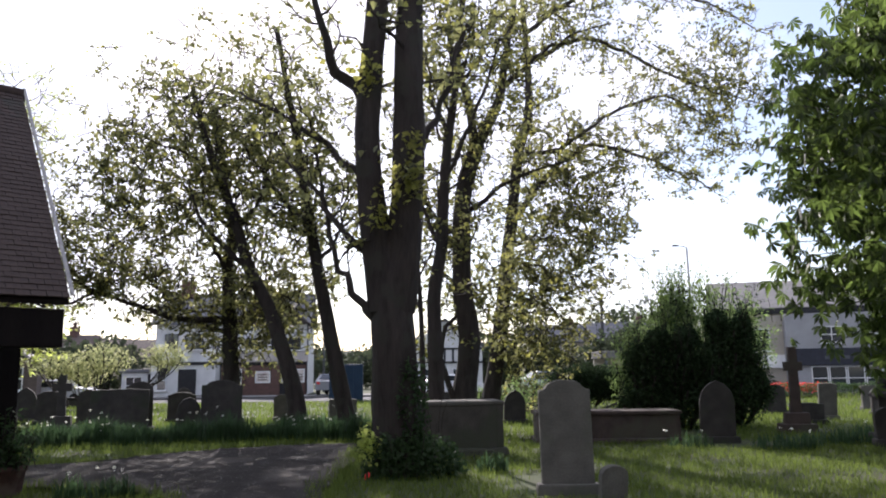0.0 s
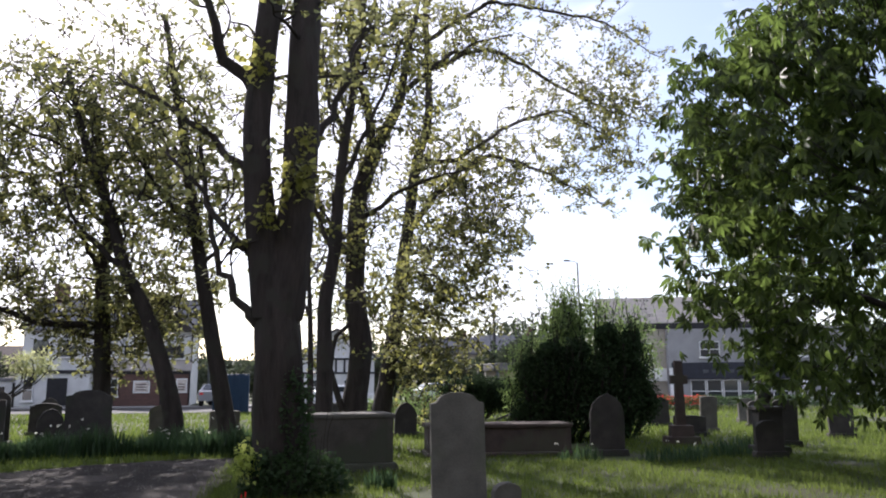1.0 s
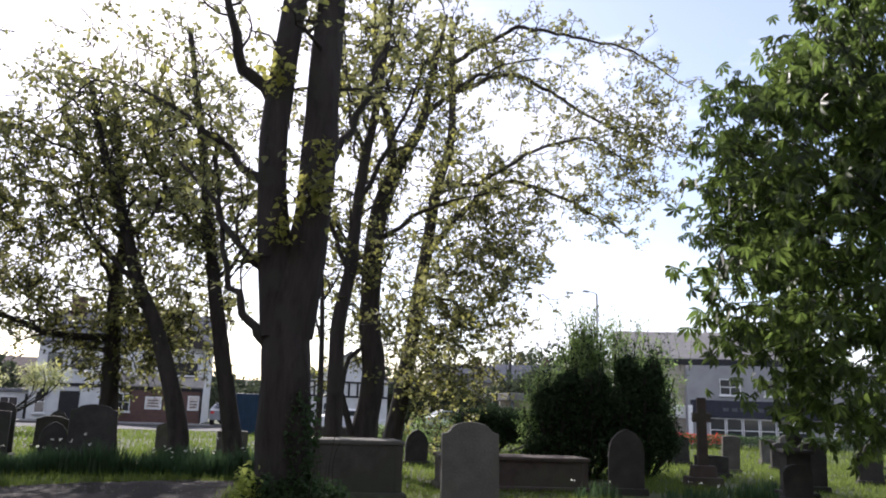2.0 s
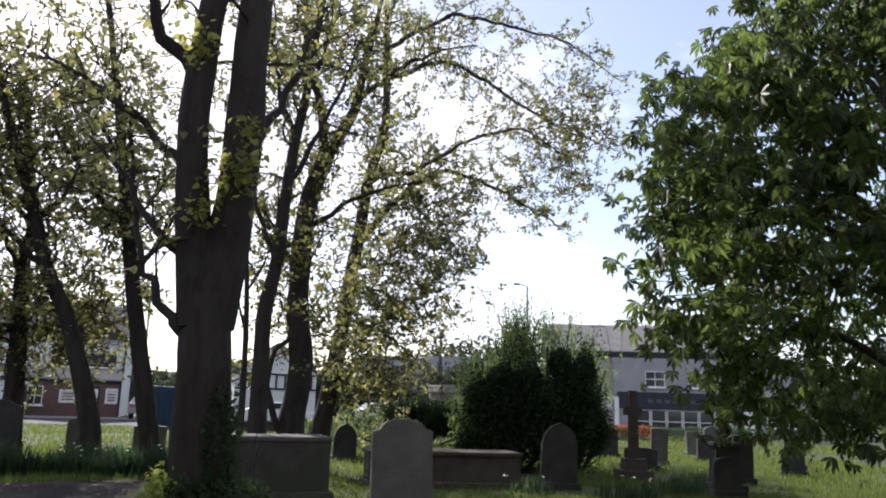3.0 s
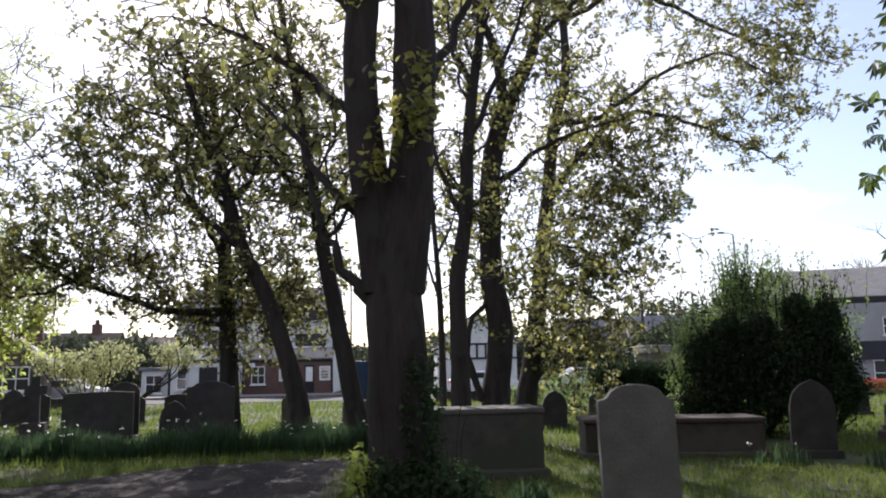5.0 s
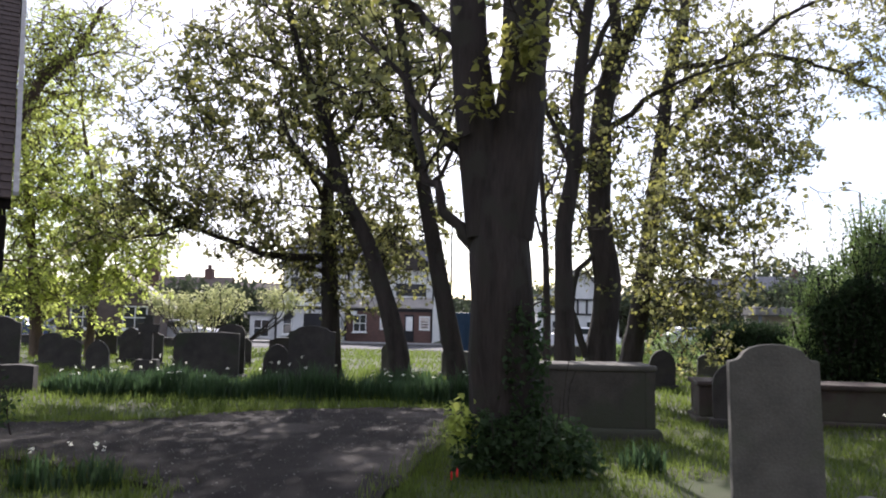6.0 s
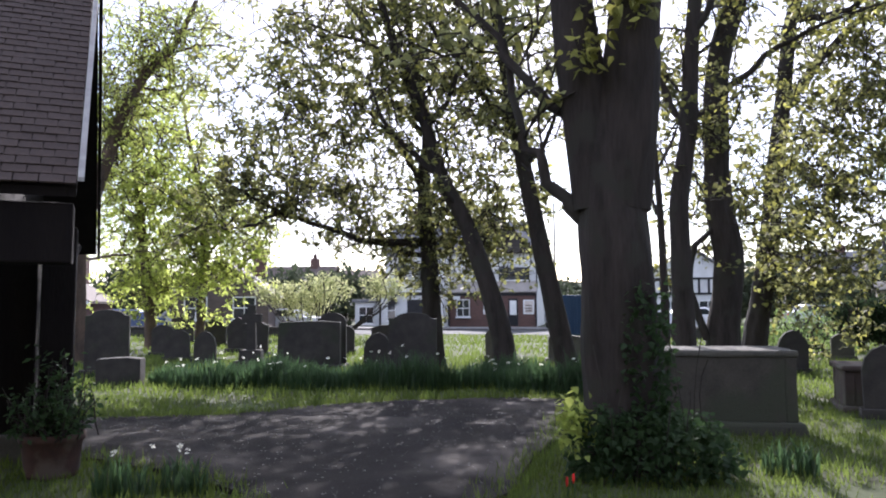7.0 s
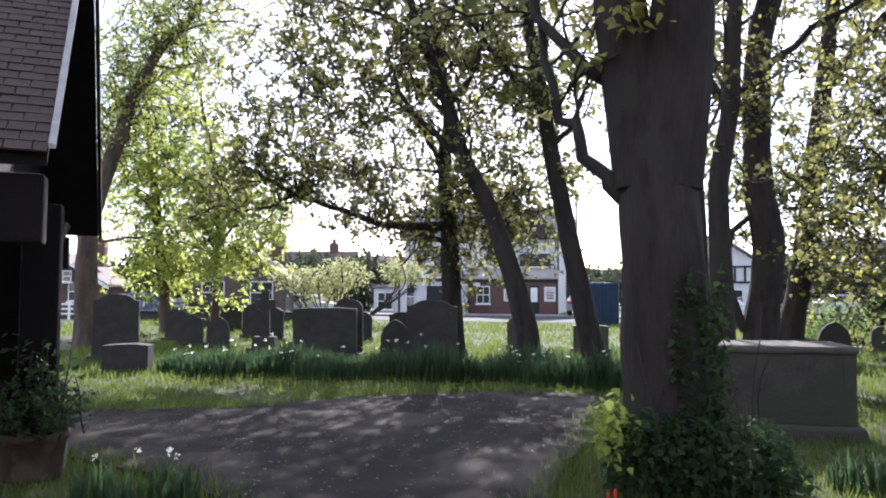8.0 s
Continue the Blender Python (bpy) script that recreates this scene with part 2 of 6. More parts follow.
def slab(name, outline, depth, material, bevel=0.012, wobble=0.006):
    """An upright slab whose front outline lies in x and z; depth runs along y."""
    bm = bmesh.new()
    vs = [bm.verts.new((x, -depth / 2, z)) for x, z in outline]
    f = bm.faces.new(vs)
    r = bmesh.ops.extrude_face_region(bm, geom=[f])
    for v in r["geom"]:
        if isinstance(v, bmesh.types.BMVert):
            v.co.y += depth
    bmesh.ops.recalc_face_normals(bm, faces=bm.faces[:])
    if bevel:
        bmesh.ops.bevel(bm, geom=bm.edges[:], offset=bevel, segments=2, affect="EDGES", profile=0.6)
    for v in bm.verts:
        v.co += noise.noise_vector(v.co * 4.0) * wobble
    return from_bm(name, bm, material)


def tube(pts, radii, sides, verts, faces, close=True, rough=0.0):
    """Adds a tapered tube along pts to verts and faces."""
    pts = [Vector(p) for p in pts]
    base = len(verts)
    side = None
    for i, p in enumerate(pts):
        d = (pts[min(i + 1, len(pts) - 1)] - pts[max(i - 1, 0)]).normalized()
        if side is None:
            side = d.orthogonal().normalized()
        side = (side - d * side.dot(d)).normalized()
        up = d.cross(side)
        for k in range(sides):
            a = 2 * pi * k / sides
            r = radii[i]
            if rough:
                r *= 1 + rough * noise.noise(Vector((cos(a) * 2.2, sin(a) * 2.2, p.z * 1.3 + p.x)))
                if sides > 30:
                    r *= 1 + 0.035 * noise.noise(Vector((cos(a) * 9, sin(a) * 9, p.z * 1.6))) + 0.02 * noise.noise(Vector((cos(a) * 24, sin(a) * 24, p.z * 4)))
            verts.append(p + side * (cos(a) * r) + up * (sin(a) * r))
    for i in range(len(pts) - 1):
        for k in range(sides):
            a, b = base + i * sides + k, base + i * sides + (k + 1) % sides
            faces.append((a, b, b + sides, a + sides))
    if close:
        faces.append(tuple(base + (len(pts) - 1) * sides + k for k in range(sides)))


def curve_through(ctrl, step=0.3):
    """A smooth line through a few control points."""
    c = [Vector(p) for p in ctrl]
    c = [c[0] * 2 - c[1]] + c + [c[-1] * 2 - c[-2]]
    out = []
    for i in range(1, len(c) - 2):
        n = max(2, int((c[i + 1] - c[i]).length / step))
        for k in range(n):
            t = k / n
            out.append(0.5 * (2 * c[i] + (c[i + 1] - c[i - 1]) * t + (2 * c[i - 1] - 5 * c[i] + 4 * c[i + 1] - c[i + 2]) * t * t
                              + (3 * c[i] - c[i - 1] - 3 * c[i + 1] + c[i + 2]) * t ** 3))
    out.append(c[-2])
    return out


# ---- leaves ----
def leaf_shape(kind):
    """Template vertices and triangles of one leaf of unit size, stalk at the origin."""
    if kind == "maple":
        v = [(0, 0, 0), (0.42, 0.18, 0.06), (0.30, 0.55, 0.0), (0, 1.0, -0.14), (-0.30, 0.55, 0.0), (-0.42, 0.18, 0.06)]
        return np.array(v), np.array([(0, 1, 2), (0, 2, 3), (0, 3, 4), (0, 4, 5)])
    if kind == "palm":
        v, f = [], []
        for a, s in ((-1.25, 0.75), (-0.62, 0.95), (0, 1.05), (0.62, 0.95), (1.25, 0.75)):
            d, n = np.array((sin(a), cos(a), 0)), np.array((cos(a), -sin(a), 0))
            b = len(v)
            v += [(0, 0, 0), tuple(d * 0.62 * s + n * 0.17 * s + np.array((0, 0, -0.1))), tuple(d * s + np.array((0, 0, -0.42 * s))), tuple(d * 0.62 * s - n * 0.17 * s + np.array((0, 0, -0.1)))]
            f += [(b, b + 1, b + 2), (b, b + 2, b + 3)]
        return np.array(v), np.array(f)
    v = [(0, 0, 0), (0.26, 0.5, 0.05), (0, 1.0, -0.1), (-0.26, 0.5, 0.05)]
    return np.array(v), np.array([(0, 1, 2), (0, 2, 3)])


def leaves(name, points, kind, size, material, rng, hang=0.35, spread=0.5):
    """One crown of leaves at the points, each turned its own way; hang: how far they droop."""
    tv, tf = leaf_shape(kind)
    P = np.asarray(points, float)
    n = len(P)
    yaw = rng.uniform(0, 2 * pi, n)
    tip = np.clip(rng.normal(-hang, spread, n), -1.5, 1.2)
    rol = rng.normal(0, 0.6, n)
    s = size * rng.uniform(0.6, 1.25, n)
    cy, sy, ct, st, cr, sr = np.cos(yaw), np.sin(yaw), np.cos(tip), np.sin(tip), np.cos(rol), np.sin(rol)
    fwd = np.stack([-sy * ct, cy * ct, st], 1)
    rgt0 = np.stack([cy, sy, 0 * cy], 1)
    up0 = np.cross(rgt0, fwd)
    rgt = rgt0 * cr[:, None] + up0 * sr[:, None]
    up = np.cross(rgt, fwd)
    V = P[:, None] + s[:, None, None] * (tv[None, :, :1] * rgt[:, None] + tv[None, :, 1:2] * fwd[:, None] + tv[None, :, 2:] * up[:, None])
    F = tf[None] + (np.arange(n) * len(tv))[:, None, None]
    return big_mesh(name, V.reshape(-1, 3), F.reshape(-1, 3), material)


def wander(rng, start, way, length, pieces, bend, lift):
    """A crooked twig line."""
    p, d, out = Vector(start), Vector(way).normalized(), [Vector(start)]
    for _ in range(pieces):
        d = (d + Vector(rng.normal(0, bend, 3)) + Vector((0, 0, lift))).normalized()
        p = p + d * (length / pieces)
        out.append(p.copy())
    return out


def tree(name, label, stems, limbs, seed, leaf=("maple", 0.122, LEAF), bark=BARK, gap=0.42, reach=1.8, per_twig=7, twig_gap=0.26, bare=0.3, stem_from=0.45,
         sides=10, flare=1.35, fill=(), gold=0.0, group="churchyard trees", lift=0.05, forked=False):
    """stems: trunk lines with start and end radius. limbs: branch lines likewise. Side branches, twigs and leaves grow from both.
    fill: centres and radii of clumps in which further twigs stand."""
    rng = np.random.default_rng(seed)
    ox, oy = stems[0][0][0][0], stems[0][0][0][1]
    root = thing(name, (ox, oy, 0), label, "tree", group)
    off = Vector((ox, oy, 0))
    tv, tf, pts = [], [], []

    def leafy(line, radius, length):
        n = len(line) - 1
        total = sum((line[i + 1] - line[i]).length for i in range(n))
        s = 0.25 * total
        while s < total:
            f = s / total * n
            i = min(int(f), n - 1)
            p = line[i].lerp(line[i + 1], f - i)
            d = (line[i + 1] - line[i]).normalized()
            way = d * 0.6 + Vector(rng.normal(0, 0.6, 3)) + Vector((0, 0, lift))
            t = wander(rng, p, way, length * rng.uniform(0.6, 1.3), 3, 0.25, lift * 0.5)
            tube(t, (0.013, 0.011, 0.008, 0.005), 3, tv, tf, False)
            for _ in range(per_twig):
                u = rng.uniform(0.3, 1.0) * 3
                k = min(int(u), 2)
                pts.append(t[k].lerp(t[k + 1], u - k) + Vector(rng.normal(0, 0.07, 3)))
            s += twig_gap * rng.uniform(0.7, 1.4)

    def sprout(line, r0, r1, first, size):
        n = len(line) - 1
        total = sum((line[i + 1] - line[i]).length for i in range(n))
        s = first * total
        while s < total:
            f = s / total * n
            i = min(int(f), n - 1)
            p = line[i].lerp(line[i + 1], f - i)
            d = (line[i + 1] - line[i]).normalized()
            out = Vector(rng.normal(0, 1, 3))
            out = (out - d * out.dot(d)).normalized()
            way = d * 0.55 + out * 0.9 + Vector((0, 0, 0.25))
            ln = size * rng.uniform(0.5, 1.25) * (1 - 0.35 * s / total)
            b = wander(rng, p, way, ln * 1.1, 6, 0.3, lift)
            r = min(0.05, 0.45 * (r0 + (r1 - r0) * s / total)) * rng.uniform(0.6, 1.0)
            tube(b, [r + (0.012 - r) * k / 6 for k in range(7)], 4, tv, tf, False)
            leafy(b, r, 0.55)
            s += gap * rng.uniform(0.6, 1.5)

    for k, (ctrl, r0, r1) in enumerate(stems):
        line = curve_through([Vector(c) - off for c in ctrl], 0.12 if r0 > 0.25 else 0.3)
        n = len(line)
        rr = [r0 + (r1 - r0) * (i / (n - 1)) ** (5 if k == 0 and forked else 1) for i in range(n)]
        if k == 0:
            for i, p in enumerate(line):
                rr[i] *= 1 + (flare - 1) * math.exp(-p.z / 0.35)
        v, f = [], []
        tube(line, rr, 44 if r0 > 0.25 else sides, v, f, rough=0.12)
        part("trunk" if k == 0 else "stem", mesh("trunk", v, f, bark, True), root)
        if k or not forked:
            sprout(line, r0, r1, stem_from, reach)
    for ctrl, r0, r1 in limbs:
        line = curve_through([Vector(c) - off for c in ctrl])
        line = [p + Vector(rng.normal(0, 0.035, 3)) * (0 if i == 0 else 1) for i, p in enumerate(line)]
        n = len(line)
        v, f = [], []
        tube(line, [r0 + (r1 - r0) * i / (n - 1) for i in range(n)], 7, v, f, rough=0.1)
        part("limb", mesh("limb", v, f, bark, True), root)
        sprout(line, r0, r1, bare, reach * 0.8)
        leafy(line[n // 2:], r1, 0.5)
    for c, rad, count in fill:
        for _ in range(count):
            g = rng.normal(0, 1, 3)
            g = g / np.linalg.norm(g) * rng.uniform(0, 1) ** 0.45
            p = Vector(c) - off + Vector((g[0] * rad[0], g[1] * rad[1], g[2] * rad[2]))
            b = wander(rng, p, rng.normal(0, 1, 3), rng.uniform(0.6, 1.3), 4, 0.3, lift)
            tube(b, (0.02, 0.017, 0.014, 0.01, 0.006), 3, tv, tf, False)
            leafy(b, 0.01, 0.4)
    part("branchwork", mesh("branchwork", tv, tf, bark), root, kind="stuff")
    pts = np.array([tuple(p) for p in pts])
    # gold: share of leaves given the brighter colour that imitates sunlight.
    if gold:
        pick = rng.uniform(0, 1, len(pts)) < gold
        part("young_leaves", leaves("young_leaves", pts[pick], leaf[0], leaf[1] * 0.9, LEAF_SUNLIT, rng), root, kind="stuff")
        pts = pts[~pick]
    part("crown", leaves("crown", pts, *leaf, rng), root, kind="stuff")
    return root



# ---- ground, path, road ----
def ground_height(x, y):
    near = max(0.0, 1 - max(abs(x), abs(y - 18)) / 40)
    return near * 0.035 * noise.noise(Vector((x * 0.35, y * 0.35, 0.3)))


def make_ground():
    xs = sorted(set([-1500, -800, -400, -200, -120, -80, -60] + [i * 1.0 for i in range(-45, 46)] + [60, 80, 120, 200, 400, 800, 1500]))
    ys = sorted(set([-1500, -800, -300, -100, -50, -20, -10] + [i * 1.0 for i in range(-5, 45)] + [48, 56, 70, 90, 120, 200, 400, 800, 1500]))
    v = [(x, y, ground_height(x, y)) for y in ys for x in xs]
    w = len(xs)
    f = [(j * w + i, j * w + i + 1, (j + 1) * w + i + 1, (j + 1) * w + i) for j in range(len(ys) - 1) for i in range(w - 1)]
    tagged(new("ground", mesh("ground", v, f, SOIL, True)), "patchy mown churchyard grass with bare earth", "ground", kind="structure")


make_ground()
PATH_EDGE = [(-2.6, -6.0), (-2.5, 1.0), (-2.4, 8.0), (-2.5, 10.2), (-3.2, 11.1), (-4.3, 11.55), (-5.5, 11.8), (-9.0, 11.7), (-9.0, 14.1), (-7.0, 14.3), (-5.0, 15.0), (-4.2, 16.0),
             (-3.0, 17.0), (-1.4, 17.6), (-0.1, 17.4), (-0.3, 15.5), (-0.3, 14.2), (-0.4, 13.0), (-0.55, 11.6), (-0.6, 9.5), (-0.6, 7.0), (-0.7, 1.0), (-0.7, -6.0)]


def inside(x, y, poly):
    hit = False
    for (xa, ya), (xb, yb) in zip(poly, poly[1:] + poly[:1]):
        if (ya > y) != (yb > y) and x < (xb - xa) * (y - ya) / (yb - ya) + xa:
            hit = not hit
    return hit


def make_path():
    bm = bmesh.new()
    ring = curve_through([Vector((x, y, 0)) for x, y in PATH_EDGE + PATH_EDGE[:1]], 0.25)[:-1]
    vs = [bm.verts.new((p.x + 0.2 * noise.noise(p * 1.9), p.y + 0.2 * noise.noise(p * 1.7 + Vector((5, 0, 0))), 0.045)) for p in ring]
    f = bm.faces.new(vs)
    if f.normal.z < 0:
        f.normal_flip()
    ext = bmesh.ops.extrude_face_region(bm, geom=[f])
    for g in ext["geom"]:
        if isinstance(g, bmesh.types.BMVert):
            g.co.z -= 0.09
    bmesh.ops.recalc_face_normals(bm, faces=bm.faces[:])
    bmesh.ops.triangulate(bm, faces=[f for f in bm.faces if len(f.verts) > 4])
    path = tagged(new("pavement", from_bm("pavement", bm, GRAVEL)), "dark trodden gravel path with pale patches coloured as sun dapples", "path", kind="structure")
    rng = np.random.default_rng(5)
    n = 2200
    P = np.stack([rng.uniform(-6.5, -0.3, n), rng.uniform(9, 17.5, n), np.full(n, 0.05)], 1)
    P = np.array([p for p in P if inside(p[0], p[1], PATH_EDGE)])
    oct_v = np.array([(1, 0, 0), (0, 1, 0), (-1, 0, 0), (0, -1, 0), (0, 0, 0.7)])
    oct_f = np.array([(0, 1, 4), (1, 2, 4), (2, 3, 4), (3, 0, 4)])
    s = rng.uniform(0.005, 0.016, len(P))
    V = P[:, None] + oct_v[None] * s[:, None, None] * rng.uniform(0.7, 1.3, (len(P), 5, 3))
    F = oct_f[None] + (np.arange(len(P)) * 5)[:, None, None]
    st = mat("loose_chippings", (0.13, 0.12, 0.108), (0.06, 0.056, 0.052), 0.7, 9, 60, 0.2, island=0.8)
    tagged(new("gravel_chippings", big_mesh("gravel_chippings", V.reshape(-1, 3), F.reshape(-1, 3), st)), "loose grey stone chippings scattered on the path", "gravel", kind="stuff")


make_path()
tagged(new("road", block("road", -120, 120, 46.5, 53.5, -0.2, 0.02, ROAD, 0)), "grey asphalt road past the churchyard", "road", kind="structure")
tagged(new("kerb", block("kerb", -120, 120, 53.5, 53.65, -0.1, 0.14, PAVE, 0.02)), "grey concrete kerb along the road", "kerb", kind="structure")
tagged(new("pavement", block("pavement", -120, 120, 53.654, 58.4, -0.1, 0.12, PAVE, 0)), "grey paved footway before the public house", "pavement", kind="structure")


def make_grass():
    rng = np.random.default_rng(11)
    spots = []
    for n, x0, x1, y0, y1, h, w in ((105000, -9, 17, 8.5, 17, 0.075, 0.008), (50000, -7, 9, -6, 8.5, 0.075, 0.008), (62000, -14, 22, 17, 28, 0.11, 0.014), (30000, -26, 32, 28, 45, 0.13, 0.03)):
        x, y = rng.uniform(x0, x1, n), rng.uniform(y0, y1, n)
        keep = np.array([noise.noise(Vector((a * 0.6, b * 0.6, 2))) > -0.28 + 0.25 * rng.uniform(-1, 1) and not inside(a, b, PATH_EDGE) for a, b in zip(x, y)])
        x, y = x[keep], y[keep]
        hh = h * rng.uniform(0.5, 1.7, len(x))
        spots.append(np.stack([x, y, hh, np.full(len(x), w)], 1))
    edge = curve_through([Vector((x, y, 0)) for x, y in PATH_EDGE + PATH_EDGE[:1]], 0.03)
    edge = np.array([(p.x, p.y) for p in edge if p.y > 9])
    edge = np.repeat(edge, 5, 0) + rng.normal(0, 0.13, (len(edge) * 5, 2))
    spots.append(np.stack([edge[:, 0], edge[:, 1], 0.1 * rng.uniform(0.5, 1.7, len(edge)) + 0.03, np.full(len(edge), 0.008)], 1))
    S = np.concatenate(spots)
    a = rng.uniform(0, 2 * pi, len(S))
    lean = rng.uniform(0.1, 0.6, len(S)) * S[:, 2]
    la = rng.uniform(0, 2 * pi, len(S))
    z = np.array([ground_height(p[0], p[1]) for p in S]) - 0.005
    V = np.zeros((len(S), 3, 3))
    V[:, 0] = np.stack([S[:, 0] + np.cos(a) * S[:, 3], S[:, 1] + np.sin(a) * S[:, 3], z], 1)
    V[:, 1] = np.stack([S[:, 0] - np.cos(a) * S[:, 3], S[:, 1] - np.sin(a) * S[:, 3], z], 1)
    V[:, 2] = np.stack([S[:, 0] + np.cos(la) * lean, S[:, 1] + np.sin(la) * lean, z + S[:, 2]], 1)
    F = np.arange(len(S) * 3).reshape(-1, 3)
    tagged(new("grass", big_mesh("grass", V.reshape(-1, 3), F, GRASS)), "short rough grass in uneven tufts", "grass", kind="stuff")


make_grass()


# ---- unseen wall and roof behind the walk, added to block sky light ----
def unseen_church():
    # Assumed building, never in view; it darkens the sides that face the camera.
    root = tagged(new("wall_sky_blocker", block("wall_sky_blocker", -26, 22, -8.2, -7.2, -0.2, 9.0, STONE, 0.05)), "unseen plain stone wall added behind the walk to block sky light", "wall", kind="structure")
    tagged(new("roof_sky_blocker", mesh("roof_sky_blocker", [(-26.5, -6.8, 8.8), (22.5, -6.8, 8.8), (22.5, -13, 14.5), (-26.5, -13, 14.5), (-26.5, -6.8, 9.05), (22.5, -6.8, 9.05), (22.5, -13, 14.75), (-26.5, -13, 14.75)],
                                    [(0, 1, 2, 3), (4, 7, 6, 5), (0, 4, 5, 1), (1, 5, 6, 2), (2, 6, 7, 3), (3, 7, 4, 0)], ROOF_BROWN)), "unseen steep brown roof added above the light-blocking wall", "roof", kind="structure")
    for k in range(7):
        x = -24 + k * 7
        part("buttress", block("buttress", x - 0.4, x + 0.4, -7.18, -6.2, -0.1, 7.0, STONE, 0.05, 0.1), root)


unseen_church()


# ---- trees ----
old_tree = tree("sycamore_tree", "old sycamore with a thick forked grey-brown trunk",
     [([(0.44, 12.55, -0.05), (0.40, 12.52, 1.2), (0.36, 12.52, 2.1), (0.30, 12.52, 2.9), (0.28, 12.52, 3.4), (0.28, 12.52, 3.95)], 0.36, 0.05),
      ([(0.2, 12.52, 2.5), (0.10, 12.52, 3.5), (-0.02, 12.52, 4.6), (-0.06, 12.52, 5.5), (0.0, 12.52, 6.5), (0.1, 12.52, 8.5), (-0.2, 12.9, 11.5)], 0.25, 0.13),
      ([(0.40, 12.52, 2.5), (0.52, 12.52, 3.5), (0.60, 12.52, 4.6), (0.63, 12.52, 5.6), (0.62, 12.52, 6.6), (0.7, 12.8, 8.5), (0.95, 12.95, 11.8)], 0.30, 0.16)],
     [([(-0.1, 12.52, 6.0), (-0.5, 12.5, 6.5), (-0.75, 12.3, 7.0), (-1.2, 12.2, 8.4)], 0.12, 0.03),
      ([(0.05, 12.52, 3.35), (-0.28, 12.6, 3.66), (-0.58, 12.75, 4.0), (-0.85, 13.0, 4.5), (-1.5, 13.4, 5.3)], 0.075, 0.02),
      ([(-0.05, 12.52, 4.6), (-0.75, 13.1, 5.4), (-1.7, 13.4, 6.1), (-2.4, 13.8, 6.6)], 0.08, 0.02),
      ([(0.05, 12.5, 2.4), (-0.12, 12.5, 2.58), (-0.28, 12.52, 2.8), (-0.44, 12.6, 3.08), (-0.58, 12.75, 3.45), (-0.8, 13.1, 4.5), (-1.0, 13.4, 5.8)], 0.075, 0.02),
      ([(0.66, 12.52, 5.0), (1.15, 13.1, 5.9), (1.45, 13.4, 7.0), (1.85, 13.8, 8.2)], 0.08, 0.02),
      ([(0.3, 12.5, 4.5), (0.5, 12.2, 4.8), (0.6, 12.0, 4.75)], 0.02, 0.006)],
     1, gap=0.42, reach=1.7, per_twig=8, gold=0.22, stem_from=0.4, bare=0.35, sides=14, flare=1.3, forked=True)
tree("sycamore_tree", "slim dark-barked sycamore standing behind the chest tomb",
     [([(1.61, 19.16, -0.05), (1.58, 19.16, 2.13), (1.57, 19.16, 3.40), (1.76, 19.16, 4.66), (1.83, 19.16, 5.93), (1.95, 19.16, 7.30), (2.16, 19.16, 8.67), (2.28, 19.16, 9.94), (2.51, 19.16, 12.57)], 0.22, 0.05)],
     [([(1.77, 19.16, 4.56), (1.14, 19.37, 6.14), (0.61, 19.58, 7.93)], 0.07, 0.02), ([(1.88, 19.16, 6.46), (2.61, 18.74, 7.93), (3.25, 18.31, 9.94)], 0.07, 0.02), ([(1.98, 19.16, 7.51), (1.45, 19.16, 8.99), (1.24, 19.16, 10.89)], 0.06, 0.02)],
     2, gap=0.4, reach=1.8, per_twig=7, gold=0.35, stem_from=0.4, fill=[((1.88, 19.16, 9.41), (2.32, 1.48, 2.95), 60), ((1.88, 19.79, 4.77), (1.05, 0.84, 1.69), 40)])
tree("sycamore_tree", "twin-forked sycamore with a leaning dark trunk",
     [([(2.57, 21.75, -0.05), (2.61, 21.75, 0.96), (2.75, 21.75, 2.46), (2.59, 21.75, 3.74), (2.58, 21.75, 5.24), (2.68, 21.75, 6.74), (3.07, 21.75, 8.08)], 0.33, 0.22),
      ([(3.02, 21.75, 7.92), (2.82, 21.64, 9.41), (2.36, 21.53, 10.70), (2.20, 21.43, 13.16)], 0.15, 0.04),
      ([(3.02, 21.75, 7.92), (3.79, 21.85, 9.52), (3.97, 21.96, 10.59), (4.46, 22.07, 13.16)], 0.18, 0.05)],
     [([(2.65, 21.75, 5.88), (3.50, 21.43, 6.63), (4.57, 21.10, 7.17), (5.64, 20.89, 7.38)], 0.08, 0.02), ([(3.82, 21.85, 9.74), (5.32, 21.64, 11.13), (7.03, 21.43, 11.77)], 0.09, 0.02),
      ([(2.59, 21.75, 4.81), (1.68, 21.96, 5.99), (0.83, 22.17, 7.60)], 0.06, 0.02), ([(2.27, 21.64, 0.85), (1.95, 21.53, 1.92), (2.11, 21.53, 2.78), (2.54, 21.69, 3.32)], 0.09, 0.05)],
     3, gap=0.4, reach=2.1, per_twig=8, gold=0.4, stem_from=0.6, fill=[((3.39, 22.71, 3.53), (1.60, 0.96, 1.71), 60), ((3.07, 21.53, 10.81), (3.00, 1.71, 3.00), 126), ((3.29, 21.32, 6.10), (1.82, 1.28, 2.35), 53), ((2.65, 22.50, 4.17), (1.39, 0.86, 1.82), 34)])
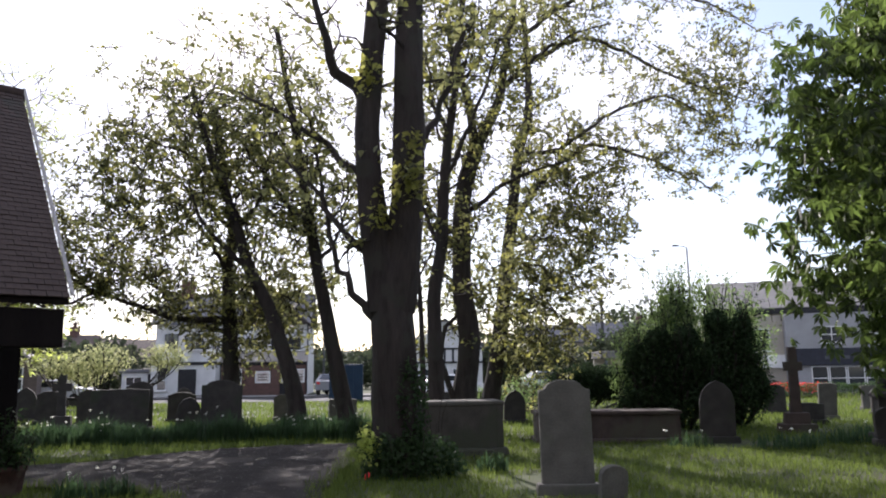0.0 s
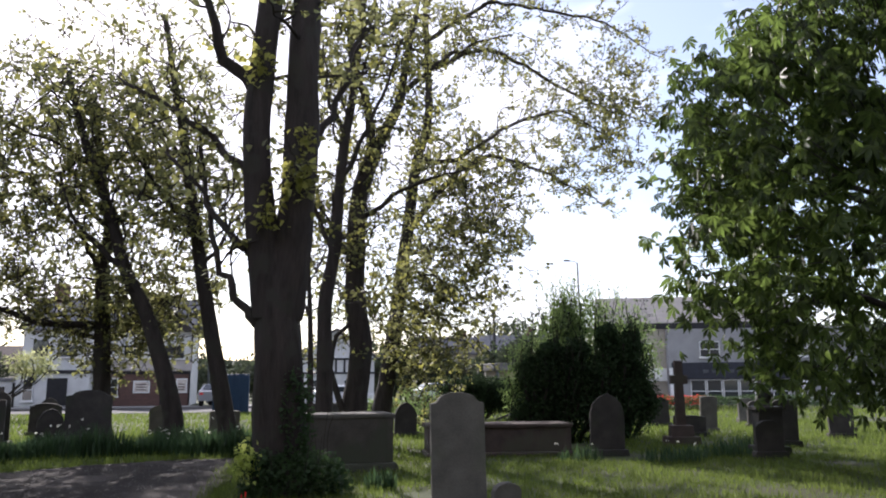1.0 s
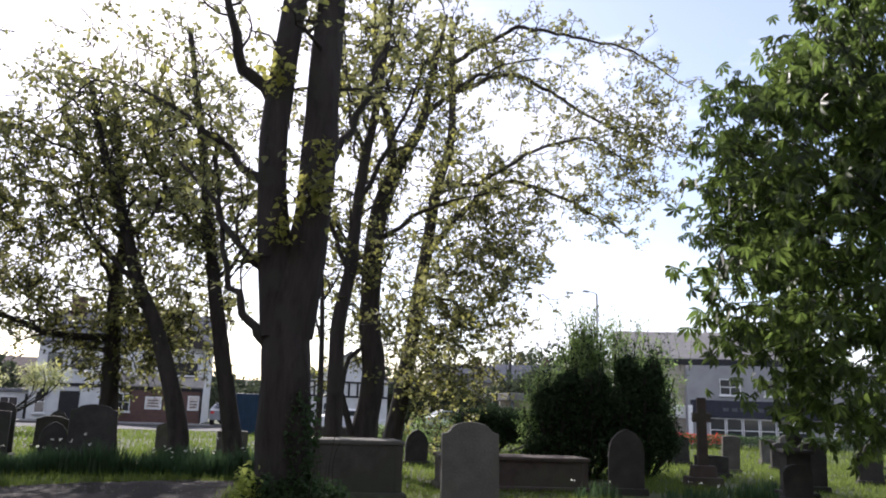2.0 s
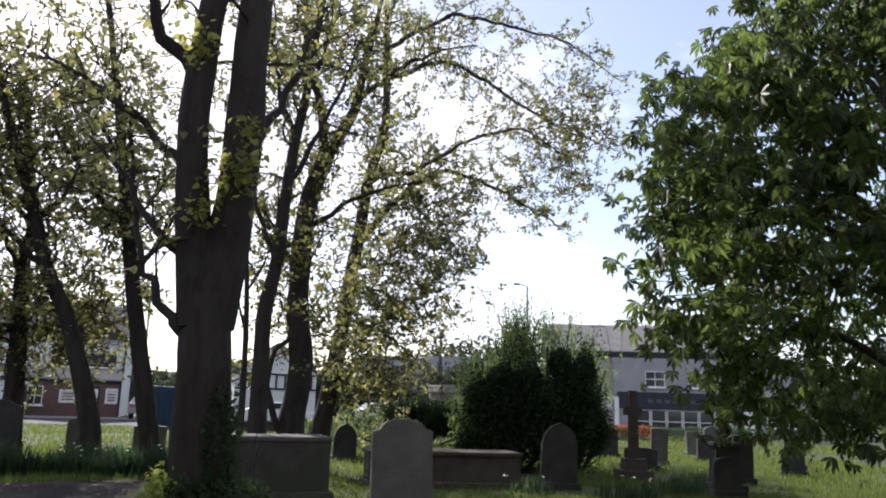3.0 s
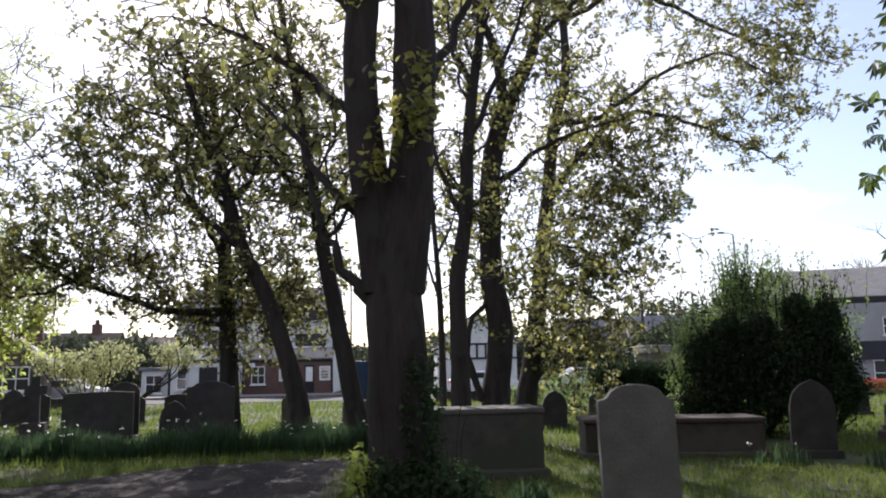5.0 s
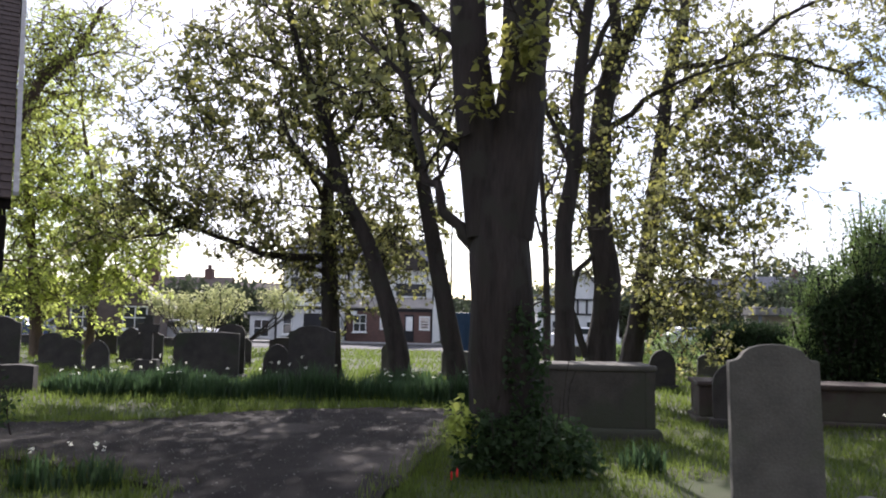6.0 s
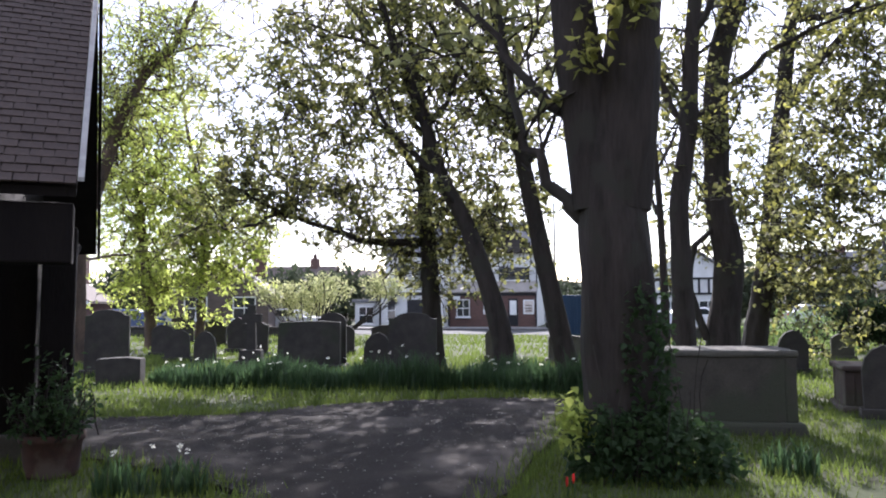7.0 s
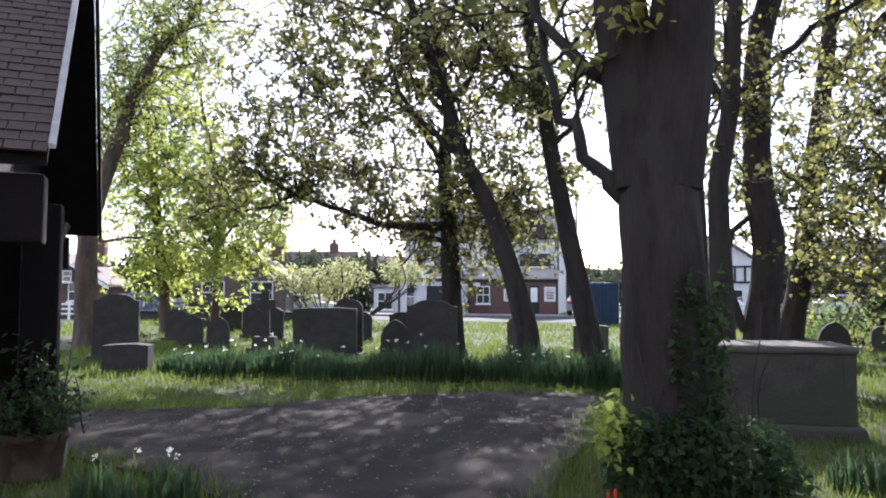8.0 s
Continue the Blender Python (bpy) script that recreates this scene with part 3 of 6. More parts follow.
tree("sycamore_tree", "spreading sycamore with long drooping limbs over the graves",
     [([(4.06, 27.35, -0.05), (4.21, 27.35, 0.73), (4.57, 27.35, 2.88), (4.84, 27.35, 5.15), (5.13, 27.35, 7.30), (5.39, 27.35, 9.33), (5.83, 27.35, 11.09), (5.83, 27.35, 13.24), (5.70, 27.35, 16.02)], 0.31, 0.08)],
     [([(5.07, 27.35, 6.92), (6.59, 27.59, 8.82), (8.10, 27.84, 9.95), (9.24, 28.10, 9.95), (10.76, 28.35, 9.57), (13.41, 28.61, 8.44)], 0.14, 0.02),
      ([(5.83, 27.35, 12.99), (8.10, 27.59, 14.12), (9.87, 27.97, 13.74), (12.90, 28.35, 12.61), (15.81, 28.61, 11.97)], 0.11, 0.02),
      ([(5.70, 27.35, 14.12), (8.23, 27.35, 15.89), (10.25, 27.35, 15.89), (13.03, 27.35, 15.64), (15.30, 27.35, 14.38)], 0.1, 0.02),
      ([(4.95, 27.35, 6.03), (6.34, 27.09, 6.29), (7.09, 26.97, 6.03)], 0.06, 0.015),
      ([(4.69, 27.35, 4.27), (5.19, 26.97, 4.14), (5.83, 26.58, 3.63), (6.08, 26.33, 2.88)], 0.05, 0.015),
      ([(5.45, 27.35, 9.44), (6.84, 27.09, 9.57), (8.74, 26.71, 10.84), (10.63, 26.33, 11.35), (12.66, 26.08, 10.33)], 0.1, 0.02),
      ([(4.82, 27.35, 5.15), (5.57, 26.58, 5.28), (6.21, 26.33, 4.90), (6.72, 26.08, 4.27)], 0.05, 0.015)],
     4, leaf=("maple", 0.135, LEAF), gap=0.3, reach=1.7, per_twig=9, gold=0.3, stem_from=0.5, bare=0.15,
     fill=[((5.83, 26.58, 2.75), (1.51, 1.26, 2.40), 104), ((6.59, 26.58, 5.15), (2.66, 1.64, 2.15), 165), ((7.34, 26.84, 7.18), (2.40, 1.51, 1.77), 120), ((11.77, 27.59, 10.20), (3.28, 1.77, 1.77), 98), ((13.53, 27.84, 12.73), (2.53, 1.89, 2.02), 78), ((7.98, 26.84, 13.74), (6.07, 2.28, 3.28), 78), ((7.21, 27.09, 8.94), (2.78, 1.51, 2.28), 91)])
tree("sycamore_tree", "leaning sycamore with a curved dark trunk",
     [([(-1.88, 21.5, -0.05), (-1.96, 21.5, 0.8), (-2.19, 21.5, 1.7), (-2.71, 21.5, 3.26), (-3.31, 21.5, 4.46), (-3.64, 21.5, 5.56), (-4.05, 21.5, 6.67), (-4.54, 21.5, 7.94), (-5.0, 21.5, 9.6)], 0.25, 0.06)],
     [([(-3.2, 21.5, 4.3), (-3.9, 21.3, 4.9), (-4.5, 21.2, 5.5), (-4.9, 21, 6.8)], 0.09, 0.02), ([(-3.6, 21.5, 5.6), (-3.0, 21.2, 6.4), (-2.7, 21, 7.6)], 0.07, 0.02),
      ([(-4.1, 21.5, 7), (-5.2, 21.3, 7.6), (-6.4, 21, 8.0)], 0.06, 0.02)],
     5, gap=0.36, reach=2.0, per_twig=9, gold=0.2, stem_from=0.4, fill=[((-4.8, 21.7, 8.2), (3.8, 2.2, 3.4), 163), ((-6.9, 21.7, 6.2), (3.0, 1.8, 2.4), 107)])
tree("sycamore_tree", "upright sycamore with a long level limb and dense leaves",
     [([(-4.05, 24, -0.05), (-4.15, 24, 2.3), (-4.25, 24, 3.8), (-4.3, 24, 5.0), (-4.2, 24, 5.9), (-4.5, 24, 7.6), (-4.85, 24, 9.8)], 0.27, 0.07)],
     [([(-4.2, 24, 3.2), (-5.5, 23.6, 3.2), (-6.6, 23.2, 3.5), (-7.3, 22.8, 3.8), (-8.0, 22.4, 4.1), (-9.0, 22, 4.8)], 0.12, 0.02),
      ([(-4.25, 24, 4.4), (-4.8, 23.7, 5.5), (-5.3, 23.3, 6.2), (-6.0, 23, 6.8)], 0.1, 0.02),
      ([(-4.2, 24, 2.8), (-5.1, 24.3, 3.1), (-6.2, 24.7, 3.9), (-7.3, 25, 4.7)], 0.08, 0.02),
      ([(-4.15, 24, 3.6), (-3.3, 23.8, 3.6), (-2.6, 23.6, 3.2)], 0.06, 0.02),
      ([(-4.3, 24, 6), (-5.6, 24, 7.2), (-7.4, 24, 7.6)], 0.08, 0.02),
      ([(-7.6, 22.6, 3.9), (-8.6, 22.5, 3.5), (-9.6, 22.4, 3.6), (-10.4, 22.3, 3.3)], 0.05, 0.015)],
     6, gap=0.34, reach=1.9, per_twig=9, gold=0.18, stem_from=0.3,
     fill=[((-6.4, 23.6, 4.4), (2.2, 1.3, 1.1), 55), ((-4.3, 24, 3.1), (1.8, 1.0, 1.2), 86), ((-7.2, 23.4, 5.6), (3.2, 1.6, 2.2), 126), ((-2.5, 24, 3.2), (1.4, 1.0, 1.0), 40), ((-5.2, 24, 8.6), (3.6, 1.6, 2.4), 119), ((-8.6, 22.6, 4.2), (1.7, 0.9, 0.8), 34)])
tree("sycamore_tree", "tall sycamore leaning away from its neighbours",
     [([(-0.55, 22, -0.05), (-0.75, 22, 0.9), (-1.14, 22, 2.8), (-1.5, 22, 4.6), (-1.74, 22, 6.0), (-1.98, 22, 7.35), (-2.21, 22, 8.7), (-2.47, 22, 10.0), (-2.75, 22, 11.6)], 0.25, 0.06)],
     [([(-1.7, 22, 5.6), (-2.4, 21.6, 6.3), (-2.9, 21.2, 7.0), (-3.5, 20.8, 7.8)], 0.08, 0.02), ([(-1.5, 22, 4.6), (-0.8, 21.8, 5.6), (-0.4, 21.6, 7.0)], 0.07, 0.02),
      ([(-2.1, 22, 7.6), (-3.1, 22.2, 8.7), (-4.4, 22.4, 9.4)], 0.07, 0.02)],
     7, gap=0.4, reach=1.9, per_twig=8, gold=0.18, stem_from=0.42, fill=[((-2.5, 22.6, 3.9), (1.5, 1.1, 0.9), 80), ((-2.4, 22, 8.6), (2.6, 1.8, 3.2), 145), ((-2.2, 22, 5.7), (1.7, 1.4, 1.4), 98)])
tree("lime_tree", "young lime tree with two slim stems and bright spring leaves",
     [([(-16.4, 31, -0.05), (-16.8, 31, 3.2), (-17.1, 31, 5.5), (-17.5, 31, 8.0), (-17.6, 31, 10)], 0.24, 0.05),
      ([(-14.5, 31, 0), (-14.4, 31, 3.2), (-14.6, 31, 5.8), (-15.2, 31, 8.4), (-15.4, 31, 10)], 0.17, 0.04)],
     [([(-16.8, 31, 3), (-15.4, 30.5, 4.0), (-13.8, 30.2, 4.4)], 0.07, 0.02), ([(-14.4, 31, 3.4), (-13.2, 30.6, 4.2), (-12.4, 30.3, 4.4)], 0.06, 0.02)],
     8, leaf=("oval", 0.2, LEAF_LIME), gap=0.4, reach=1.9, per_twig=7, stem_from=0.2, bark=BARK_FAR,
     fill=[((-16.6, 30.8, 6.2), (3.0, 1.4, 3.8), 450), ((-13.4, 30.6, 4.6), (2.2, 1.0, 2.2), 230), ((-15.4, 30.6, 2.4), (3.2, 1.0, 1.2), 130)])
tree("lime_tree", "taller lime tree with a brown trunk beyond the porch",
     [([(-14.3, 24, -0.1), (-14.4, 24, 3.1), (-14.0, 24.6, 5.8), (-13.4, 25.2, 8.2), (-12.6, 25.8, 9.6), (-12.0, 26, 11)], 0.33, 0.07)],
     [([(-15.6, 26, 4.6), (-14.6, 25.6, 6.6), (-13.6, 25.4, 8.4), (-12.2, 25.2, 9.8)], 0.1, 0.02), ([(-16, 26, 3), (-17.2, 26, 5), (-17.8, 26, 8)], 0.12, 0.03),
      ([(-15.9, 26, 3.0), (-14.2, 25.5, 3.1), (-12.6, 25.2, 3.2)], 0.06, 0.015), ([(-13.4, 26, 9.3), (-11.4, 25.5, 9.4), (-9.8, 25, 8.9)], 0.05, 0.015)],
     9, leaf=("oval", 0.13, LEAF_LIME), gap=0.5, reach=1.8, per_twig=6, stem_from=0.4, bark=BARK_FAR,
     fill=[((-12.5, 25.4, 9.2), (1.7, 1.3, 1.3), 110), ((-14.2, 25.2, 7.6), (1.9, 1.6, 2.8), 300), ((-12.0, 25.4, 10.2), (2.2, 1.4, 1.2), 70)])


# ---- horse chestnut: dense hanging palmate leaves ----
def chestnut():
    rng = np.random.default_rng(21)
    root = thing("horse_chestnut_tree", (11.95, 11.9, 0), "horse chestnut with dense drooping bright-green palmate leaves", "tree")
    v, f = [], []
    line = curve_through([(0, 0, -0.05), (0.05, 0, 1.6), (-0.1, 0.1, 3.4), (0, 0.2, 6), (0.2, 0.2, 10)])
    tube(line, [0.34 - 0.26 * i / len(line) + 0.12 * math.exp(-p.z / 0.3) for i, p in enumerate(line)], 14, v, f, rough=0.1)
    part("trunk", mesh("trunk", v, f, BARK, True), root)
    pts, tv, tf = [], [], []
    for k in range(26):
        a, h = k * 2.4, 1.8 + 7.4 * (k % 13) / 12
        r = 3.5 * math.sqrt(max(0.12, 1 - ((h - 4.8) / 5.6) ** 2))
        end = Vector((cos(a) * r, sin(a) * r, h + 0.3))
        limb = curve_through([(0, 0, h * 0.75 + 0.3), tuple(end * 0.5 + Vector((0, 0, 0.9 + h * 0.35))), tuple(end)])
        v, f = [], []
        tube(limb, [0.09 - 0.07 * i / len(limb) for i in range(len(limb))], 6, v, f)
        part("limb", mesh("limb", v, f, BARK, True), root)
    for _ in range(2300):
        g = rng.normal(0, 1, 3)
        g /= np.linalg.norm(g)
        if g[0] > 0.75:
            continue
        lump = 1 + 0.16 * noise.noise(Vector(g) * 2.6) + 0.08 * noise.noise(Vector(g) * 6.0)
        s = rng.uniform(0.66, 1.0) * lump
        c = Vector((g[0] * 4.95 * s, g[1] * 4.4 * s, 4.7 + g[2] * 5.4 * s))
        if c.z < 1.1 + 0.5 * max(0, -c.x - 2.6) + 0.45 * rng.uniform(-1, 1) ** 3:
            continue
        if c.z < 3.8 and rng.uniform() < 0.38:
            continue
        b = [c * 0.86 + Vector((0, 0, 0.6)), c * 0.95 + Vector((0, 0, 0.25)), c]
        tube(b, (0.012, 0.009, 0.005), 3, tv, tf, False)
        for _ in range(6):
            pts.append(c + Vector(rng.normal(0, 0.17, 3)))
    part("branchwork", mesh("branchwork", tv, tf, BARK), root, kind="stuff")
    part("crown", leaves("crown", np.array([tuple(p) for p in pts]), "palm", 0.24, LEAF_CHEST, rng, hang=0.8, spread=0.35), root, kind="stuff")


chestnut()


# ---- shrubs and hedges ----
def shrub(name, label, at, lumps, material, seed, kind="oval", size=0.07, per=2600, shell=0.75, group="churchyard shrubs", cat="shrub", shoots=0):
    """lumps: centre and radii of each rounded mass, from the shrub's foot."""
    rng = np.random.default_rng(seed)
    root = thing(name, at, label, cat, group)
    v, f, pts = [], [], []
    for c, r in lumps:
        for k in range(5):
            a = k * 1.3 + seed
            tube(curve_through([(c[0] * 0.4, c[1] * 0.4, -0.02), (c[0] + cos(a) * r[0] * 0.3, c[1] + sin(a) * r[1] * 0.3, c[2] * 0.7), (c[0] + cos(a) * r[0] * 0.7, c[1] + sin(a) * r[1] * 0.7, c[2] + r[2] * 0.4)]),
                 [0.03] * 30, 5, v, f, False)
        g = rng.normal(0, 1, (per, 3))
        g /= np.linalg.norm(g, axis=1)[:, None]
        lump = np.array([1 + 0.34 * noise.noise(Vector(q) * 2.4 + Vector(c)) + 0.16 * noise.noise(Vector(q) * 6 + Vector(c)) for q in g])
        q = np.array(c) + g * np.array(r) * (lump * rng.uniform(shell, 1.04, per))[:, None]
        pts.append(q[q[:, 2] > 0.02])
        for _ in range(shoots):
            s = Vector((c[0] + rng.normal(0, r[0] * 0.5), c[1] + rng.normal(0, r[1] * 0.4), c[2] + r[2] * 0.6))
            t = wander(rng, s, (rng.normal(0, 0.25), rng.normal(0, 0.2), 1), rng.uniform(0.5, 1.2), 4, 0.12, 0.1)
            tube(t, (0.012, 0.01, 0.008, 0.006, 0.003), 3, v, f, False)
            pts.append(np.array([tuple(t[min(int(u), 3)].lerp(t[min(int(u), 3) + 1], u - min(int(u), 3)) + Vector(rng.normal(0, 0.06, 3))) for u in rng.uniform(0, 4, 22)]))
    part("branchwork", mesh("branchwork", v, f, BARK), root, kind="stuff")
    part("foliage", leaves("foliage", np.concatenate(pts), kind, size, material, rng, hang=0.0, spread=0.8), root, kind="stuff")
    return root


for at, lumps, seed in (((7.98, 20.2, 0), [((0, 0, 1.15), (1.25, 0.9, 1.2)), ((0, -0.1, 0.7), (1.08, 0.9, 0.75)), ((-0.1, 0, 1.7), (0.85, 0.8, 0.6)), ((-0.75, 0, 1.0), (0.65, 0.8, 0.95)), ((0.75, -0.1, 1.25), (0.65, 0.8, 1.0)), ((-0.95, 0, 1.75), (0.4, 0.5, 0.5)), ((0.35, 0, 2.3), (0.38, 0.5, 0.35)), ((-0.45, -0.1, 2.3), (0.3, 0.5, 0.3)), ((-1.15, 0, 0.5), (0.45, 0.6, 0.5))], 31),
                        ((9.6, 20.4, 0), [((0, 0, 1.4), (0.72, 0.8, 1.35)), ((0.05, -0.1, 0.8), (0.8, 0.8, 0.85)), ((0.05, 0, 2.3), (0.55, 0.6, 0.6)), ((0.5, 0, 1.6), (0.4, 0.6, 0.8)), ((-0.4, 0, 1.7), (0.5, 0.6, 0.9)), ((0.4, 0, 2.6), (0.28, 0.4, 0.4)), ((-0.32, 0, 2.75), (0.28, 0.4, 0.35)), ((0.75, 0, 1.0), (0.4, 0.5, 0.55))], 36)):
    shrub("yew_bush", "dense near-black clipped evergreen bush between the graves", at, lumps, LEAF_YEW, seed, size=0.095, per=3400, shell=0.35, shoots=5)
shrub("green_shrub", "loose pale-green shrub with upright shoots behind the evergreen", (9.9, 24.0, 0), [((-0.8, 0, 2.4), (1.25, 1.0, 1.2)), ((0.6, 0, 2.9), (1.2, 1.0, 1.25)), ((1.9, 0, 2.3), (1.1, 0.8, 1.2)), ((-1.7, 0, 1.3), (0.8, 0.8, 1.1)), ((-0.2, 0.2, 3.4), (0.7, 0.7, 0.8))], LEAF_SHRUB, 32, size=0.105, per=3600, shell=0.2, shoots=34)
shrub("clipped_evergreen", "flat-topped dark clipped evergreen", (9.1, 33, 0), [((-0.95, 0, 1.0), (0.85, 0.9, 0.8)), ((0, -0.1, 1.05), (0.95, 0.9, 0.82)), ((0.95, 0, 1.0), (0.85, 0.9, 0.8))], LEAF_YEW, 33, size=0.11, per=7000, shell=0.4)
shrub("golden_shrub", "low golden-leaved shrub catching the sun", (7.6, 30, 0), [((-1.6, 0, 0.7), (1.1, 0.8, 0.8)), ((4.6, 4.6, 0.8), (0.9, 0.7, 0.9)), ((-2.9, 0.5, 0.5), (0.9, 0.7, 0.6))], LEAF_SHRUB, 34, size=0.1, per=1800, shell=0.4)
shrub("flowering_shrub", "pale blossoming shrub at the churchyard edge", (-13.8, 40, 0), [((-1.6, 0, 2.2), (1.4, 1, 0.7)), ((0.8, 0, 2.4), (1.4, 1, 0.8)), ((3.6, 0.5, 2.5), (1.2, 0.9, 0.7)), ((-0.4, 0.2, 1.7), (1.5, 1, 0.7))], BLOSSOM, 35, size=0.17, per=1100, shell=0.4)


def hedge(at, length, height, depth, seed, turn=0.0):
    rng = np.random.default_rng(seed)
    root = thing("clipped_hedge", at, "low clipped green hedge along the frontage", "hedge", turn=turn)
    n = int(length * 900)
    p = np.stack([rng.uniform(-length / 2, length / 2, n), rng.uniform(-depth / 2, depth / 2, n), height * rng.uniform(0.02, 1, n) ** 0.6], 1)
    p[:, 2] += 0.05 * np.sin(p[:, 0] * 2.1)
    v, f = [], []
    for k in range(int(length * 2)):
        x = -length / 2 + k * 0.5 + 0.2
        tube([(x, 0, -0.02), (x + 0.05, 0.02, height * 0.8)], (0.02, 0.012), 4, v, f, False)
    part("branchwork", mesh("branchwork", v, f, BARK), root, kind="stuff")
    part("foliage", leaves("foliage", p, "oval", 0.09, LEAF_HEDGE, rng, hang=0, spread=0.9), root, kind="stuff")


hedge((29.5, 40, 0), 16, 0.75, 0.8, 41)


# ---- graves ----
def outline(kind, w, h):
    """Front outlines of headstones: x and z from the middle of the foot."""
    if kind == "round":
        return [(-w / 2, 0), (w / 2, 0), (w / 2, h - w * 0.32)] + [(w / 2 * cos(a), h - w * 0.32 + w * 0.32 * sin(a)) for a in np.linspace(0.25, pi - 0.25, 9)] + [(-w / 2, h - w * 0.32)]
    if kind == "shoulder":
        return [(-w / 2, 0), (w / 2, 0), (w / 2, h * 0.9), (w * 0.40, h * 0.91)] + [(w * 0.36 * cos(a), h * 0.92 + h * 0.08 * sin(a)) for a in np.linspace(0.1, pi - 0.1, 9)] + [(-w * 0.40, h * 0.91), (-w / 2, h * 0.9)]
    if kind == "gothic":
        return [(-w / 2, 0), (w / 2, 0), (w / 2, h - w * 0.6), (w * 0.42, h - w * 0.32), (w * 0.25, h - w * 0.12), (0, h), (-w * 0.25, h - w * 0.12), (-w * 0.42, h - w * 0.32), (-w / 2, h - w * 0.6)]
    return [(-w / 2, 0), (w / 2, 0), (w / 2, h - 0.03), (w * 0.2, h), (-w * 0.2, h - 0.01), (-w / 2, h - 0.03)]


def headstone(at, kind, w, h, d=0.12, material=STONE, label="weathered grey headstone with a rounded top", turn=0.0, tilt=0.0, base=True):
    root = thing("headstone", at, label, "gravestone", "headstones in the churchyard", turn)
    lift = 0.12 if base else -0.06
    if base:
        part("plinth", block("plinth", -w * 0.62, w * 0.62, -d * 1.1, d * 1.1, -0.06, 0.14, material, 0.02, 0.05, 0.008, 1), root)
    part("slab", slab("slab", outline(kind, w, h - lift), d, material), root, at=pose(0, 0, lift, tilt, tilt * 0.5, 0))
    return root


headstone((2.47, 10.04, 0), "shoulder", 0.66, 1.42, 0.13, STONE, "tall lichen-grey headstone with a low arched top", -6, -1.5)
headstone((2.85, 9.45, 0), "round", 0.34, 0.42, 0.1, STONE, "small low rounded grey marker stone", 10, 4, base=False)
headstone((7.3, 16.3, 0), "gothic", 0.72, 1.3, 0.13, STONE_DARK, "dark stone headstone with a pointed top", -15, 2)
headstone((13.6, 22.6, 0), "flat", 0.5, 1.1, 0.16, STONE, "sunlit narrow leaning pillar stone", -20, 4)
headstone((18.3, 27.6, 0), "flat", 0.55, 0.9, 0.15, STONE, "short square grey headstone in sunlit grass", -10, -2)
headstone((12.4, 17.4, 0), "round", 0.62, 1.1, 0.15, STONE_DARK, "broad dark rounded headstone", -25, 2)
headstone((20.5, 29.5, 0), "round", 0.7, 1.05, 0.14, STONE, "grey rounded headstone in sunlit grass", -15, 1)
headstone((15.5, 19.2, 0), "gothic", 0.6, 0.9, 0.13, STONE_DARK, "dark pointed headstone beneath the chestnut", -25, -3)
headstone((5.4, 20.6, 0), "round", 0.6, 0.8, 0.12, STONE_DARK, "low rounded headstone behind the tomb", -5, 3)
headstone((6.6, 28.2, 0), "round", 0.6, 0.75, 0.12, STONE, "small rounded stone before the clipped evergreen", 0, 2)
headstone((-10.95, 20.6, 0), "shoulder", 0.95, 1.5, 0.16, STONE_DARK, "broad tall grey headstone with an arched top", 25, 1)
headstone((-9.35, 18.8, 0), "flat", 0.85, 0.55, 0.45, STONE_DARK, "low dark block gravestone", 20, 0, base=False)
headstone((-6.9, 22.8, 0), "flat", 1.5, 1.2, 0.3, STONE_DARK, "wide dark double headstone", 12, 0)
headstone((-6.5, 23.3, 0), "round", 0.7, 1.4, 0.14, STONE_DARK, "dark rounded headstone beside the double stone", 12, -2)
headstone((-3.75, 20.6, 0), "shoulder", 1.0, 1.42, 0.2, STONE_DARK, "dark arched headstone on a stepped base", 10, 1)
headstone((-4.7, 21.2, 0), "gothic", 0.6, 1.0, 0.13, STONE_DARK, "leaning dark pointed headstone", 10, 4)
headstone((-2.9, 27, 0), "round", 0.6, 0.9, 0.12, STONE, "small rounded headstone in the sunlit grass", 8, -3)
headstone((-0.9, 26.2, 0), "flat", 0.9, 0.75, 0.3, STONE, "squat square grey headstone", 8, 2)
headstone((-8.2, 29, 0), "round", 0.7, 0.95, 0.13, STONE_DARK, "dark rounded headstone near the road", 12, 2)
headstone((-11.8, 25, 0), "round", 0.7, 0.9, 0.13, STONE_DARK, "dark headstone among tall grass", 15, -2)
headstone((3.95, 16.4, 0), "gothic", 0.55, 1.0, 0.13, STONE_DARK, "dark pointed headstone beside the tomb", -8, -2)
headstone((4.3, 23.5, 0), "gothic", 0.65, 1.0, 0.12, STONE_DARK, "dark pointed headstone behind the trees", 0, 2)


